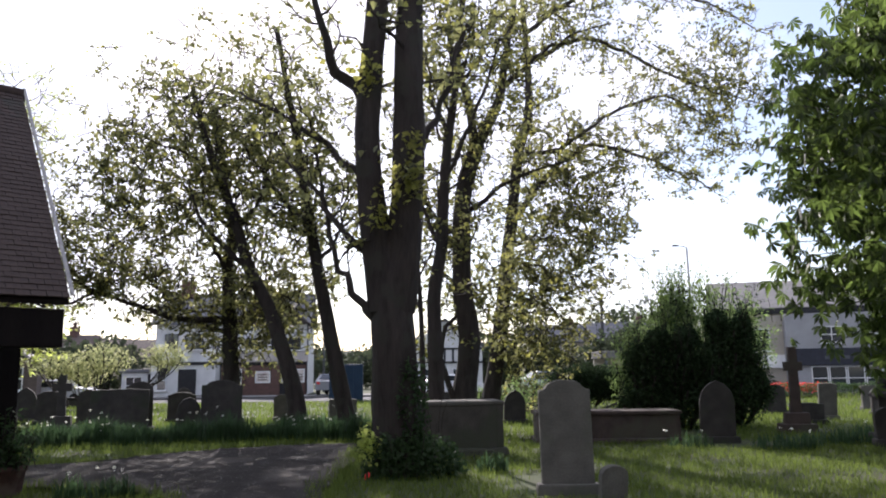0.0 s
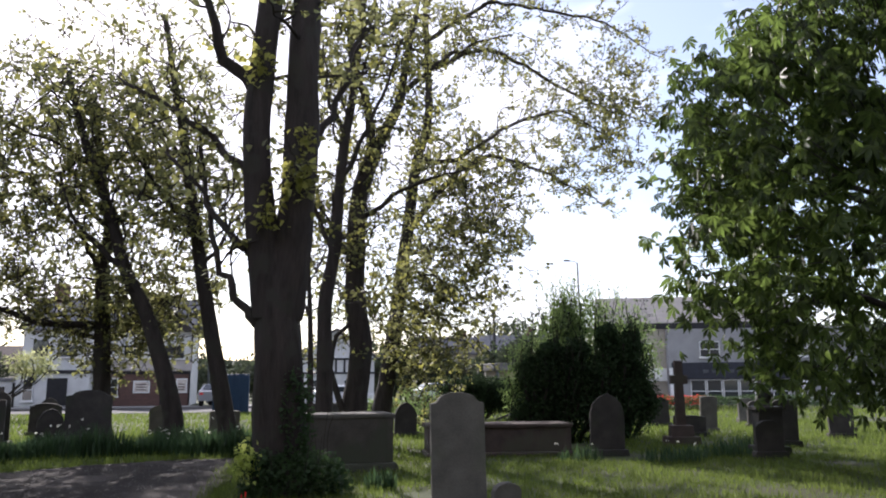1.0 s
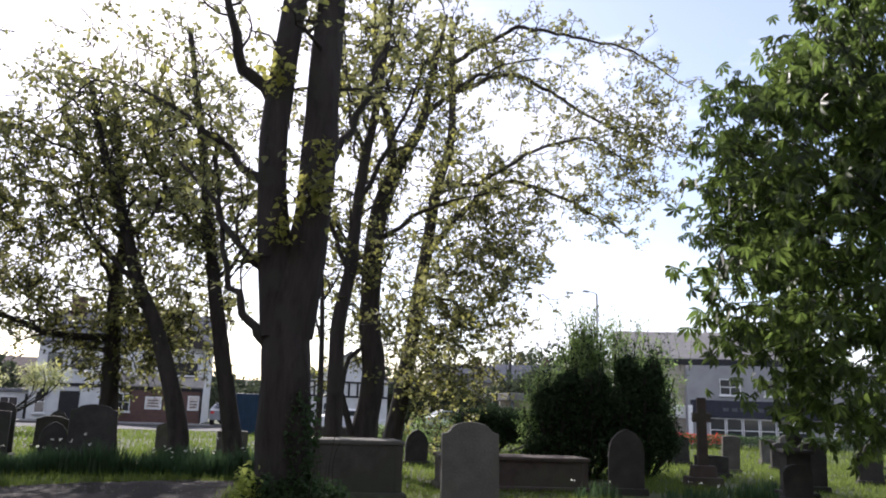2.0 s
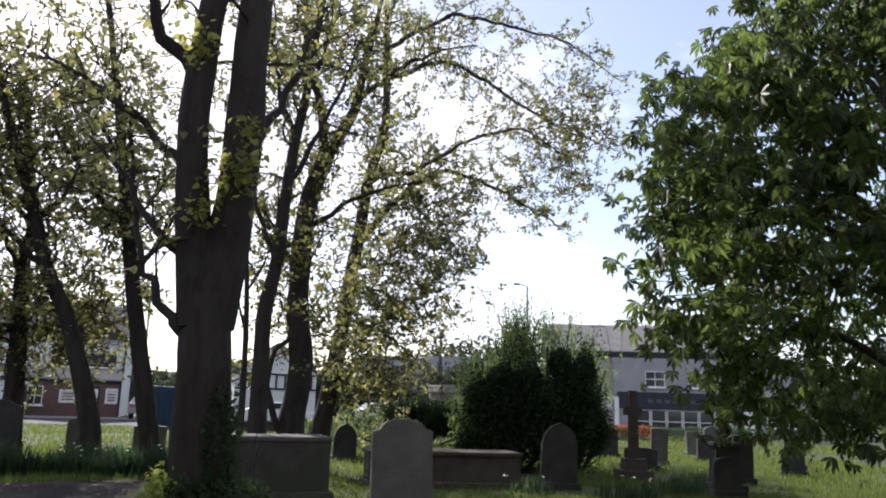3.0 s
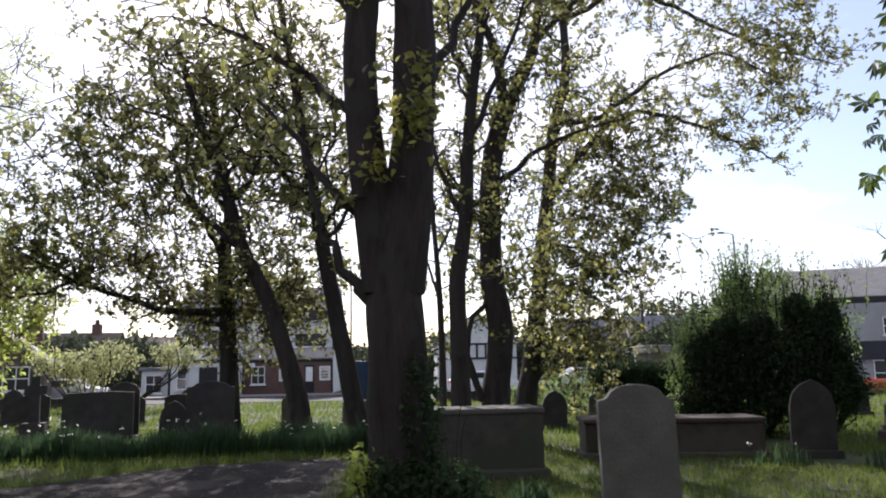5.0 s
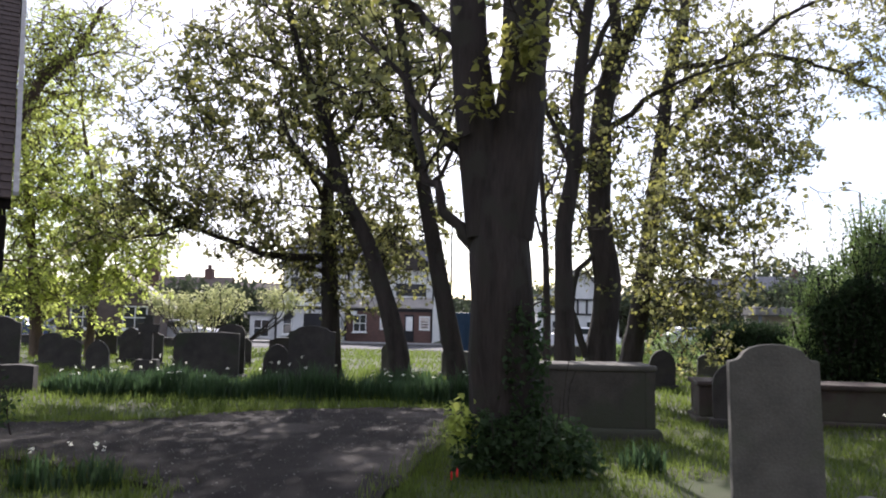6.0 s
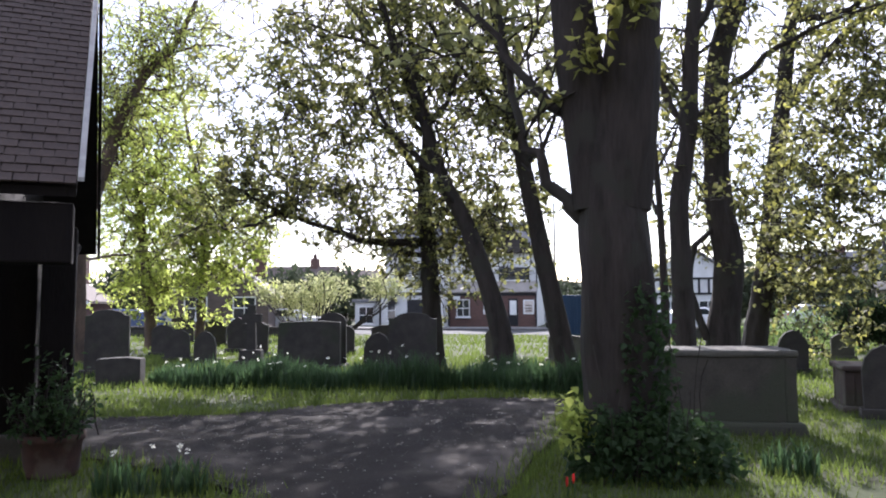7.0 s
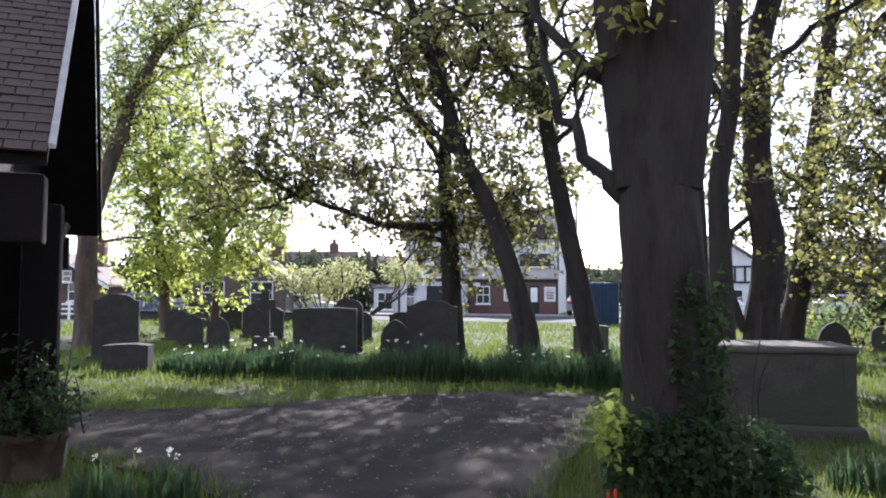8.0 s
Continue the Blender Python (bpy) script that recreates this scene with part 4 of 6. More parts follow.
for k, (x, y, kind, w, h) in enumerate([(-13.5, 27, "round", 0.7, 1.0), (-12.2, 29.5, "gothic", 0.7, 1.2), (-10.6, 27.5, "shoulder", 0.8, 1.1), (-9.7, 31, "round", 0.7, 1.0), (-8.9, 26.3, "round", 0.75, 1.15), (-7.5, 33, "gothic", 0.7, 1.1),
                                       (-6.3, 27.4, "shoulder", 0.9, 1.0), (-5.6, 30.5, "round", 0.7, 0.9), (-10.6, 24.4, "gothic", 0.6, 0.9), (-14.9, 33, "round", 0.8, 1.1), (-17.5, 35, "shoulder", 0.9, 1.2), (0.6, 29, "round", 0.7, 0.95),
                                       (8.8, 25.6, "round", 0.6, 0.85), (13.8, 26, "shoulder", 0.7, 1.0), (16.4, 24.2, "round", 0.6, 0.9), (10.2, 14.9, "round", 0.55, 0.75), (17.5, 21.5, "gothic", 0.6, 1.05), (12.0, 21.0, "flat", 0.9, 0.6)]):
    headstone((x, y, 0), kind, w, h, 0.14, STONE_DARK, "dark weathered headstone among the older graves", 12 if x < 0 else -14, (-3, 2, 4, -2, 1)[k % 5])


def stone_cross(at, h, material, label, turn=0.0, w=0.5):
    root = thing("stone_cross", at, label, "gravestone", "headstones in the churchyard", turn)
    part("base", block("base", -0.42, 0.42, -0.3, 0.3, -0.06, 0.22, material, 0.02, 0.06, 0.008, 1), root)
    part("plinth", block("plinth", -0.28, 0.28, -0.2, 0.2, 0.2, 0.48, material, 0.02, 0.08, 0.008, 1), root)
    a, t = w / 2, 0.1
    z0, za, zb = 0.46, h * 0.72, h * 0.72 + 0.22
    o = [(-t * 1.2, z0), (t * 1.2, z0), (t, za), (a, za), (a, zb), (t, zb), (t, h), (-t, h), (-t, zb), (-a, zb), (-a, za), (-t, za)]
    part("cross", slab("cross", o, 0.16, material, 0.012, 0.004), root)


stone_cross((10.25, 18.4, 0), 2.05, STONE_RED, "tall dark reddish stone cross on a stepped base", -15, 0.42)
stone_cross((-8.5, 22.9, 0), 1.6, STONE_DARK, "dark stone cross above the flowers", 12)


def urn_monument(at, h, w, label, turn=0.0, tilt=0.0):
    """A square pedestal with a moulded cap and a draped urn."""
    root = thing("urn_monument", at, label, "gravestone", "headstones in the churchyard", turn)
    part("base", block("base", -w * 0.72, w * 0.72, -w * 0.72, w * 0.72, -0.06, 0.16, STONE_DARK, 0.03, 0.04, 0.01, 2), root)
    part("pedestal", block("pedestal", -w / 2, w / 2, -w / 2, w / 2, 0.158, h * 0.64, STONE_DARK, 0.02, 0.06, 0.008, 2), root)
    part("cap", block("cap", -w * 0.6, w * 0.6, -w * 0.6, w * 0.6, h * 0.638, h * 0.7, STONE_DARK, 0.025, 0.0, 0.006, 2), root)
    v, f = [], []
    prof = [(0.5, 0.0), (0.42, 0.06), (0.2, 0.14), (0.24, 0.22), (0.5, 0.45), (0.52, 0.6), (0.4, 0.72), (0.26, 0.8), (0.16, 0.92), (0.05, 1.0)]
    tube([(0, 0, h * 0.698 + z * h * 0.3) for r, z in prof], [r * w * 0.62 for r, z in prof], 14, v, f)
    part("urn", mesh("urn", v, f, STONE_DARK, True), root, "rounded stone urn", at=pose(0, 0, 0, tilt, 0, 0))


urn_monument((10.9, 15.9, 0), 1.42, 0.52, "dark square pedestal monument topped with an urn", -20)


def chest_tomb(at, label, lid, turn, stone=TOMB, long=1.0, tall=1.0, over=0.025):
    """long and tall scale the body; over: how far the lid stands out."""
    root = thing("chest_tomb", at, label, "tomb", "chest tombs", turn)
    hx, hy, z1 = 1.02 * long, 0.5, 0.92 * tall
    part("plinth", block("plinth", -hx - 0.12, hx + 0.12, -hy - 0.12, hy + 0.12, -0.06, 0.15, stone, 0.04, 0.04, 0.02, 3), root)
    for y in (-hy + 0.05, hy - 0.05):
        part("side_panel", block("side_panel", -hx + 0.1, hx - 0.1, y - 0.05, y + 0.05, 0.15, z1, stone, 0.014, 0, 0.012, 4), root)
    for x in (-hx + 0.06, hx - 0.06):
        part("end_panel", block("end_panel", x - 0.06, x + 0.06, -hy + 0.1, hy - 0.1, 0.15, z1, stone, 0.014, 0, 0.01, 3), root)
        for y in (-hy + 0.06, hy - 0.06):
            part("corner_pilaster", block("corner_pilaster", x - 0.07, x + 0.07, y - 0.07, y + 0.07, 0.148, z1 + 0.002, stone, 0.02, 0, 0.008, 2), root)
    part("lid", block("lid", -hx - over, hx + over, -hy - over, hy + over, z1, z1 + 0.085, lid, 0.03, 0.0, 0.014, 4), root, "weathered slab lid")


# The lid's paler STONE imitates sun falling on the top of the tomb.
chest_tomb((1.42, 15.2, 0), "large weathered stone chest tomb with a flat slab top coloured pale as if sunlit", STONE, 2)
chest_tomb((5.2, 17.4, -0.06), "long low dark stone tomb sunk into the grass", STONE_RED, -6, STONE_RED, 1.5, 0.7, 0.05)


# ---- ivy and flowers ----
def sprigs():
    """Bunches of leaves on the old trunk, coloured bright as if sunlit."""
    rng = np.random.default_rng(57)
    for x, y, z, n, r in ((0.10, -0.5, 4.55, 150, 0.2), (-0.32, -0.42, 4.0, 60, 0.12), (-0.5, -0.35, 6.35, 90, 0.16), (0.25, -0.45, 5.2, 50, 0.1)):
        p = np.array((x, y, z)) + rng.normal(0, r, (n, 3)) * np.array((1, 0.6, 1))
        v, f = [], []
        for k in range(4):
            tube(wander(rng, (x * 0.7, y * 0.5, z - 0.15), (x + rng.normal(0, 0.3), y, 0.6), 0.45, 4, 0.2, 0.05), (0.009, 0.008, 0.006, 0.005, 0.003), 4, v, f, False)
        sp = part("sprig", mesh("sprig", v, f, BARK), old_tree, "bunch of sunlit yellow-green leaves")
        part("new_growth", leaves("new_growth", p, "maple", 0.11, LEAF_SUNLIT, rng), sp, kind="stuff")


sprigs()


def tulip(at, h):
    root = thing("red_tulip", at, "small orange-red tulip beside the ivy", "flower", "red tulips")
    v, f = [], []
    tube([(0, 0, -0.01), (0.01, 0, h * 0.6), (0.0, 0.01, h)], (0.006, 0.006, 0.005), 6, v, f)
    part("stem", mesh("stem", v, f, DAFF), root)
    v, f = [], []
    tube([(0, 0.01, h - 0.005), (0, 0.01, h + 0.02), (0, 0.01, h + 0.05), (0, 0.01, h + 0.075)], (0.005, 0.011, 0.011, 0.006), 8, v, f)
    part("bloom", mesh("bloom", v, f, PETAL_RED, True), root)


for x, y, h in ((-0.07, 11.2, 0.09), (-0.02, 11.24, 0.11)):
    tulip((x, y, 0), h)


def ivy_mound():
    rng = np.random.default_rng(51)
    root = thing("ivy", (0.6, 12.1, 0), "glossy green ivy heaped round the foot of the tree", "ivy")
    pts, v, f = [], [], []
    for c, r, n in (((0.05, 0.05, 0.1), (0.66, 0.5, 0.5), 2200), ((0.32, 0.1, 0.1), (0.5, 0.5, 0.5), 1400), ((-0.42, -0.1, 0.2), (0.3, 0.3, 0.45), 700), ((0.0, 0.08, 1.0), (0.24, 0.12, 0.75), 420), ((0.2, 0.12, 0.9), (0.1, 0.1, 0.9), 160)):
        g = rng.normal(0, 1, (n, 3))
        g /= np.linalg.norm(g, axis=1)[:, None]
        q = np.array(c) + g * np.array(r) * rng.uniform(0.7, 1.1, n)[:, None]
        pts.append(q[q[:, 2] > 0.01])
    for k in range(14):
        a = k * 0.45
        tube(wander(rng, (cos(a) * 0.5, sin(a) * 0.3, 0), (cos(a) * -0.4, 0.1, 1), rng.uniform(0.6, 1.6), 6, 0.15, 0.1), [0.006] * 7, 4, v, f, False)
    part("branchwork", mesh("branchwork", v, f, BARK), root, kind="stuff")
    part("foliage", leaves("foliage", np.concatenate(pts), "maple", 0.07, IVY, rng, hang=0.5, spread=0.5), root, kind="stuff")
    # Shoot in the bright lime leaf colour, which stands in for sun on it.
    shoots = np.array([(-0.62 + rng.normal(0, 0.09), -0.2 + rng.normal(0, 0.09), 0.52 + rng.normal(0, 0.13)) for _ in range(170)])
    part("young_shoot", leaves("young_shoot", shoots, "maple", 0.08, LEAF_LIME, rng), root, "light-green ivy shoot brightened in colour as if sunlit", kind="stuff")


ivy_mound()


def bulb_clump(at, rx, ry, n, seed, h=0.34, flowers=0.12, label="clump of tall narrow leaves with fading white flowers"):
    rng = np.random.default_rng(seed)
    root = thing("daffodil_clump", at, label, "flowers", "daffodil clumps")
    a, r = rng.uniform(0, 2 * pi, n), np.sqrt(rng.uniform(0, 1, n))
    x, y = np.cos(a) * r * rx, np.sin(a) * r * ry
    hh, la, ln = h * rng.uniform(0.35, 1.25, n) * (1.1 - 0.5 * r), rng.uniform(0, 2 * pi, n), rng.uniform(0.05, 0.5, n)
    dx, dy, w = np.cos(la), np.sin(la), 0.011
    V = np.zeros((n, 5, 3))
    V[:, 0] = np.stack([x - dy * w, y + dx * w, 0 * x], 1)
    V[:, 1] = np.stack([x + dy * w, y - dx * w, 0 * x], 1)
    V[:, 2] = np.stack([x + dy * w + dx * ln * hh * 0.3, y - dx * w + dy * ln * hh * 0.3, hh * 0.65], 1)
    V[:, 3] = np.stack([x - dy * w + dx * ln * hh * 0.3, y + dx * w + dy * ln * hh * 0.3, hh * 0.65], 1)
    V[:, 4] = np.stack([x + dx * ln * hh, y + dy * ln * hh, hh], 1)
    F = []
    for t in ((0, 1, 2), (0, 2, 3), (3, 2, 4)):
        F.append(np.array(t)[None] + (np.arange(n) * 5)[:, None])
    part("foliage", big_mesh("foliage", V.reshape(-1, 3), np.concatenate(F), DAFF), root, kind="stuff")
    k = max(2, int(n * flowers * 0.12))
    k = k if flowers else 0
    if not k:
        return
    heads = np.stack([rng.normal(0, rx * 0.5, k), rng.normal(0, ry * 0.5, k), h * rng.uniform(0.75, 1.25, k)], 1)
    heads = np.repeat(heads, 6, 0) + rng.normal(0, 0.008, (k * 6, 3))
    part("flower_heads", leaves("flower_heads", heads, "oval", 0.045, PETAL, rng, hang=0, spread=0.5), root, "small white flower heads", kind="stuff")


for i, (x, y, rx, ry, n) in enumerate([(-8.3, 19.1, 0.6, 0.35, 240), (-7.3, 18.7, 0.9, 0.45, 360), (-6.1, 18.9, 0.55, 0.4, 220), (-5.2, 18.7, 0.9, 0.4, 360), (-4.1, 19.2, 0.6, 0.5, 260), (-3.2, 18.9, 0.8, 0.4, 330),
                                       (-2.1, 19.4, 0.9, 0.4, 360), (-1.1, 18.9, 0.6, 0.4, 280), (-0.3, 18.5, 0.5, 0.4, 220), (-6.6, 20.3, 1.2, 0.5, 420), (-1.6, 20.2, 1.0, 0.5, 420), (-4.6, 20.0, 0.9, 0.5, 380), (0.2, 19.4, 0.6, 0.5, 260), (-3.25, 10.75, 0.25, 0.15, 120), (-3.7, 10.6, 0.25, 0.18, 100),
                                       (8.0, 14.8, 0.7, 0.4, 220), (9.4, 15.5, 0.8, 0.4, 240), (6.4, 15.6, 0.5, 0.4, 140), (1.9, 12.5, 0.25, 0.2, 110), (10.8, 16.6, 0.8, 0.4, 220)]):
    bulb_clump((x, y, 0), rx, ry, int(n * (2.6 if x < 0 and y > 17 else 1)), 60 + i, 0.42 + 0.028 * ((i * 37) % 11) if x < 0 and y > 17 else 0.34, flowers=0.0 if i == 18 else (0.045 if x < 0 and y > 17 else 0.1))
bulb_clump((22.8, 41.2, 0.0), 2.2, 0.4, 500, 95, 0.35, 0.0, "low green bedding plants under red tulips")


def red_bed():
    rng = np.random.default_rng(97)
    root = thing("flower_bed", (22.6, 41, 0), "bed of massed bright red flowers", "flowers")
    p = np.stack([rng.uniform(-2.4, 2.4, 2600), rng.uniform(-0.5, 0.5, 2600), rng.uniform(0.3, 0.74, 2600)], 1)
    part("flower_heads", leaves("flower_heads", p, "oval", 0.13, PETAL_RED, rng, hang=0, spread=0.6), root, kind="stuff")
    part("soil", block("soil", -2.4, 2.4, -0.6, 0.6, -0.05, 0.08, SOIL, 0.03), root)


red_bed()


# ---- timber porch with a tiled roof ----
def porch():
    """Local axes: eaves run along x, the gable looks towards +x, the near slope falls towards -y."""
    turn = 34.9
    base = Vector((-5.62, 12.70, 0))
    root = thing("timber_porch", base, "dark oak-framed open porch with a steep clay-tile roof", "porch", turn=turn)
    ez, rz, half, ln = 2.38, 5.95, 3.5, 6.5
    slope = math.hypot(half, rz - ez)

    def here(x, y):
        v = Matrix.Rotation(radians(-turn), 3, "Z") @ (Vector((x, y, 0)) - base)
        return v.x, v.y

    for sgn in (-1, 1):
        bm = bmesh.new()
        q = [(-ln, sgn * half, ez), (0, sgn * half, ez), (0, 0, rz), (-ln, 0, rz)]
        lo = [bm.verts.new(p) for p in q]
        hi = [bm.verts.new((p[0], p[1], p[2] + 0.07)) for p in q]
        for i in range(4):
            bm.faces.new((lo[i], lo[(i + 1) % 4], hi[(i + 1) % 4], hi[i]))
        bm.faces.new(lo[::-1])
        bm.faces.new(hi)
        bmesh.ops.recalc_face_normals(bm, faces=bm.faces[:])
        roof = part("roof_slope", from_bm("roof_slope", bm, TIMBER), root)
        if sgn < 0:
            tiles(roof, 0, -half, ez + 0.07, half, rz - ez, slope, ln)
    part("ridge", block("ridge", -ln, 0.02, -0.12, 0.12, rz + 0.04, rz + 0.17, TILE, 0.04), root, "clay ridge tiles")
    # The near verge is a thin pale strip painting its lit edge; the far one is timber.
    for sgn in (-1, 1):
        a, b = Vector((0.03, sgn * (half + 0.04), ez + 0.03)), Vector((0.03, 0, rz + 0.1))
        d, up = Vector((0.022, 0, 0)), Vector((0, 0, 0.016 if sgn < 0 else 0.09))
        a, b = (a + Vector((0, 0, 0.1)), b + Vector((0, 0, 0.1))) if sgn < 0 else (a, b)
        vs = [a - d - up, a + d - up, b + d - up, b - d - up, a - d + up, a + d + up, b + d + up, b - d + up]
        part("bargeboard", mesh("bargeboard", vs, [(0, 1, 2, 3), (4, 7, 6, 5), (0, 4, 5, 1), (1, 5, 6, 2), (2, 6, 7, 3), (3, 7, 4, 0)], LEAD if sgn < 0 else TIMBER), root, "thin verge edge coloured pale as if sunlit" if sgn < 0 else "")
    part("gable_boarding", slab("gable_boarding", [(-half + 0.1, ez - 0.02), (half - 0.1, ez - 0.02), (0, rz - 0.06)], 0.08, TIMBER, 0, 0), root, at=pose(-0.75, 0, 0, 0, 0, 90))
    part("tie_beam", block("tie_beam", -0.9, -0.66, -half + 0.33, half - 0.02, ez - 0.2, ez - 0.03, TIMBER, 0.02), root)
    for y, x1 in ((-half + 0.06, -0.02), (half - 0.32, -0.37)):
        part("wall_plate", block("wall_plate", -ln, x1, y, y + 0.26, ez - 0.5, ez - 0.04, TIMBER, 0.02), root)
    for wx, wy, w in ((-4.98, 11.4, 0.15), (-5.75, 11.75, 0.2), (-8.9, 15.4, 0.16), (-8.4, 12.4, 0.16)):
        x, y = here(wx, wy)
        part("post", block("post", x - w, x + w, y - w, y + w, 0.28, ez - 0.05, TIMBER, 0.02), root)
        part("padstone", block("padstone", x - w - 0.09, x + w + 0.09, y - w - 0.09, y + w + 0.09, -0.06, 0.28, STONE, 0.03, 0.06, 0.008, 1), root)
    screen = part("screen", None, root, "open timber side screen", at=pose(*here(-5.9, 11.6), 0, 0, 0, 180 - turn))
    part("panel", block("panel", 0.02, 2.4, -0.06, 0.06, -0.05, 1.45, TIMBER, 0.01), screen)
    part("rail", block("rail", 0.02, 2.4, -0.07, 0.07, 1.46, 1.6, TIMBER, 0.01), screen)
    for k in range(15):
        part("baluster", block("baluster", 0.1 + k * 0.155, 0.17 + k * 0.155, -0.035, 0.035, 1.6, 2.18, TIMBER, 0.008), screen)
    for wx, wy, dx in ((-4.98, 11.4, 0.7),):
        x, y = here(wx, wy)
        v, f = [], []
        tube(curve_through([(x, y + 0.1, 1.6), (x + 0.05, y + 0.35, 1.95), (x + 0.1, y + 0.8, 2.2)]), [0.06] * 12, 6, v, f)
        part("brace", mesh("brace", v, f, TIMBER), root)


def tiles(roof, ex, y0, z0, run, rise, slope, ln):
    """Courses of clay tiles on the near slope; those nearest the verge are pieces of their own, the rest one mesh."""
    rng = np.random.default_rng(71)
    gauge, width = 0.105, 0.17
    ang = math.atan2(rise, run)
    one = block("tile", -width / 2 + 0.004, width / 2 - 0.004, 0, 0.19, 0, 0.016, TILE, 0.003)
    rows = int(slope / gauge)
    rest_v, rest_f, made = [], [], 0
    for i in range(rows):
        s = i * gauge
        y, z = y0 - 0.05 + cos(ang) * s, z0 + sin(ang) * s
        edge = ex
        for k in range(int(ln * 0.9 / width)):
            half_tile = k == 0 and i % 2 == 0
            x = edge - width * (k + (0.5 if i % 2 else (0.25 if k == 0 else 0.0)))
            if x < ex - ln:
                continue
            m = pose(x, y, z + 0.012 + rng.uniform(0, 0.006), math.degrees(ang) - 5 + rng.normal(0, 0.8), 0, rng.normal(0, 0.7))
            if half_tile:
                m = m @ Matrix.Diagonal((0.5, 1, 1, 1))
            if k < 7 and made < 280:
                part("tile", one, roof, at=m)
                made += 1
            else:
                b = len(rest_v)
                for vx in (-width / 2 + 0.004, width / 2 - 0.004):
                    for vy in (0, 0.19):
                        for vz in (0, 0.016):
                            rest_v.append(m @ Vector((vx, vy, vz)))
                rest_f += [(b, b + 1, b + 3, b + 2), (b + 4, b + 6, b + 7, b + 5), (b, b + 4, b + 5, b + 1), (b + 1, b + 5, b + 7, b + 3), (b + 2, b + 3, b + 7, b + 6)]
    part("tile_courses", mesh("tile_courses", rest_v, rest_f, TILE), roof, kind="stuff")


porch()


def plant_pot():
    root = thing("plant_pot", (-4.78, 11.12, 0), "wide terracotta pot with a leafy green plant beside the porch", "plant pot")
    v, f = [], []
    prof = [(0.0, 0.02), (0.22, 0.02), (0.225, 0.05), (0.262, 0.34), (0.285, 0.35), (0.288, 0.41), (0.262, 0.415), (0.25, 0.36), (0.0, 0.35)]
    n = 28
    for r, z in prof:
        for k in range(n):
            v.append((r * cos(2 * pi * k / n), r * sin(2 * pi * k / n), z - 0.02))
    for i in range(len(prof) - 1):
        for k in range(n):
            f.append((i * n + k, i * n + (k + 1) % n, (i + 1) * n + (k + 1) % n, (i + 1) * n + k))
    part("pot", mesh("pot", v, f, TERRA, True), root)
    rng = np.random.default_rng(81)
    pts, sv, sf = [], [], []
    for k in range(40):
        spire = k < 8
        way = (rng.normal(0, 0.1), rng.normal(0, 0.1), 1) if spire else (rng.normal(0, 0.6), rng.normal(0, 0.6), 1)
        t = wander(rng, (rng.normal(0, 0.12), rng.normal(0, 0.12), 0.34), way, rng.uniform(0.7, 0.9) if spire else rng.uniform(0.3, 0.65), 5, 0.06 if spire else 0.12, 0.1)
        tube(t, (0.008, 0.008, 0.007, 0.006, 0.005, 0.003), 4, sv, sf, False)
        for u in rng.uniform(0.8, 5, 24):
            i = min(int(u), 4)
            pts.append(tuple(t[i].lerp(t[i + 1], u - i) + Vector(rng.normal(0, 0.05, 3))))
    part("branchwork", mesh("branchwork", sv, sf, BARK), root, kind="stuff")
    part("foliage", leaves("foliage", np.array(pts), "oval", 0.085, IVY, rng, hang=0.1, spread=0.6), root, kind="stuff")


plant_pot()


# ---- houses ----
def window(parent, x, y, z, w, h, face=-1, frame_mat=PAINT, bars=1, sill=True):
    """A window in a wall that looks along face * y: frame, panes and sill, set into the wall's outer face at y."""
    win = new("window")
    win.parent = parent
    win.matrix_basis = Matrix.Translation((x, y, z))
    t = 0.06
    part("window_frame", slab("window_frame", [(-w / 2, 0), (w / 2, 0), (w / 2, h), (-w / 2, h)], 0.05, BLACK, 0, 0), win, at=(0, face * -0.0, 0))
    for x0, x1, z0, z1 in ((-w / 2, -w / 2 + t, 0, h), (w / 2 - t, w / 2, 0, h), (-w / 2 + t, w / 2 - t, 0, t), (-w / 2 + t, w / 2 - t, h - t, h), (-w / 2 + t, w / 2 - t, h / 2 - t / 2, h / 2 + t / 2)):
        part("bar", block("bar", x0, x1, face * 0.03 - 0.02, face * 0.03 + 0.02, z0, z1, frame_mat, 0.006), win)
    for b in range(bars):
        bx = -w / 2 + w * (b + 1) / (bars + 1)
        part("bar", block("bar", bx - 0.025, bx + 0.025, face * 0.03 - 0.015, face * 0.03 + 0.015, t, h - t, frame_mat, 0.004), win)
    for z0, z1 in ((t, h / 2 - t / 2), (h / 2 + t / 2, h - t)):
        part("pane", block("pane", -w / 2 + t, w / 2 - t, face * 0.028 - 0.004, face * 0.028 + 0.004, z0, z1, GLASS, 0), win)
    if sill:
        part("sill", block("sill", -w / 2 - 0.08, w / 2 + 0.08, face * 0.06 - 0.08, face * 0.06 + 0.08, -0.1, 0, PAINT, 0.01), win)
    return win


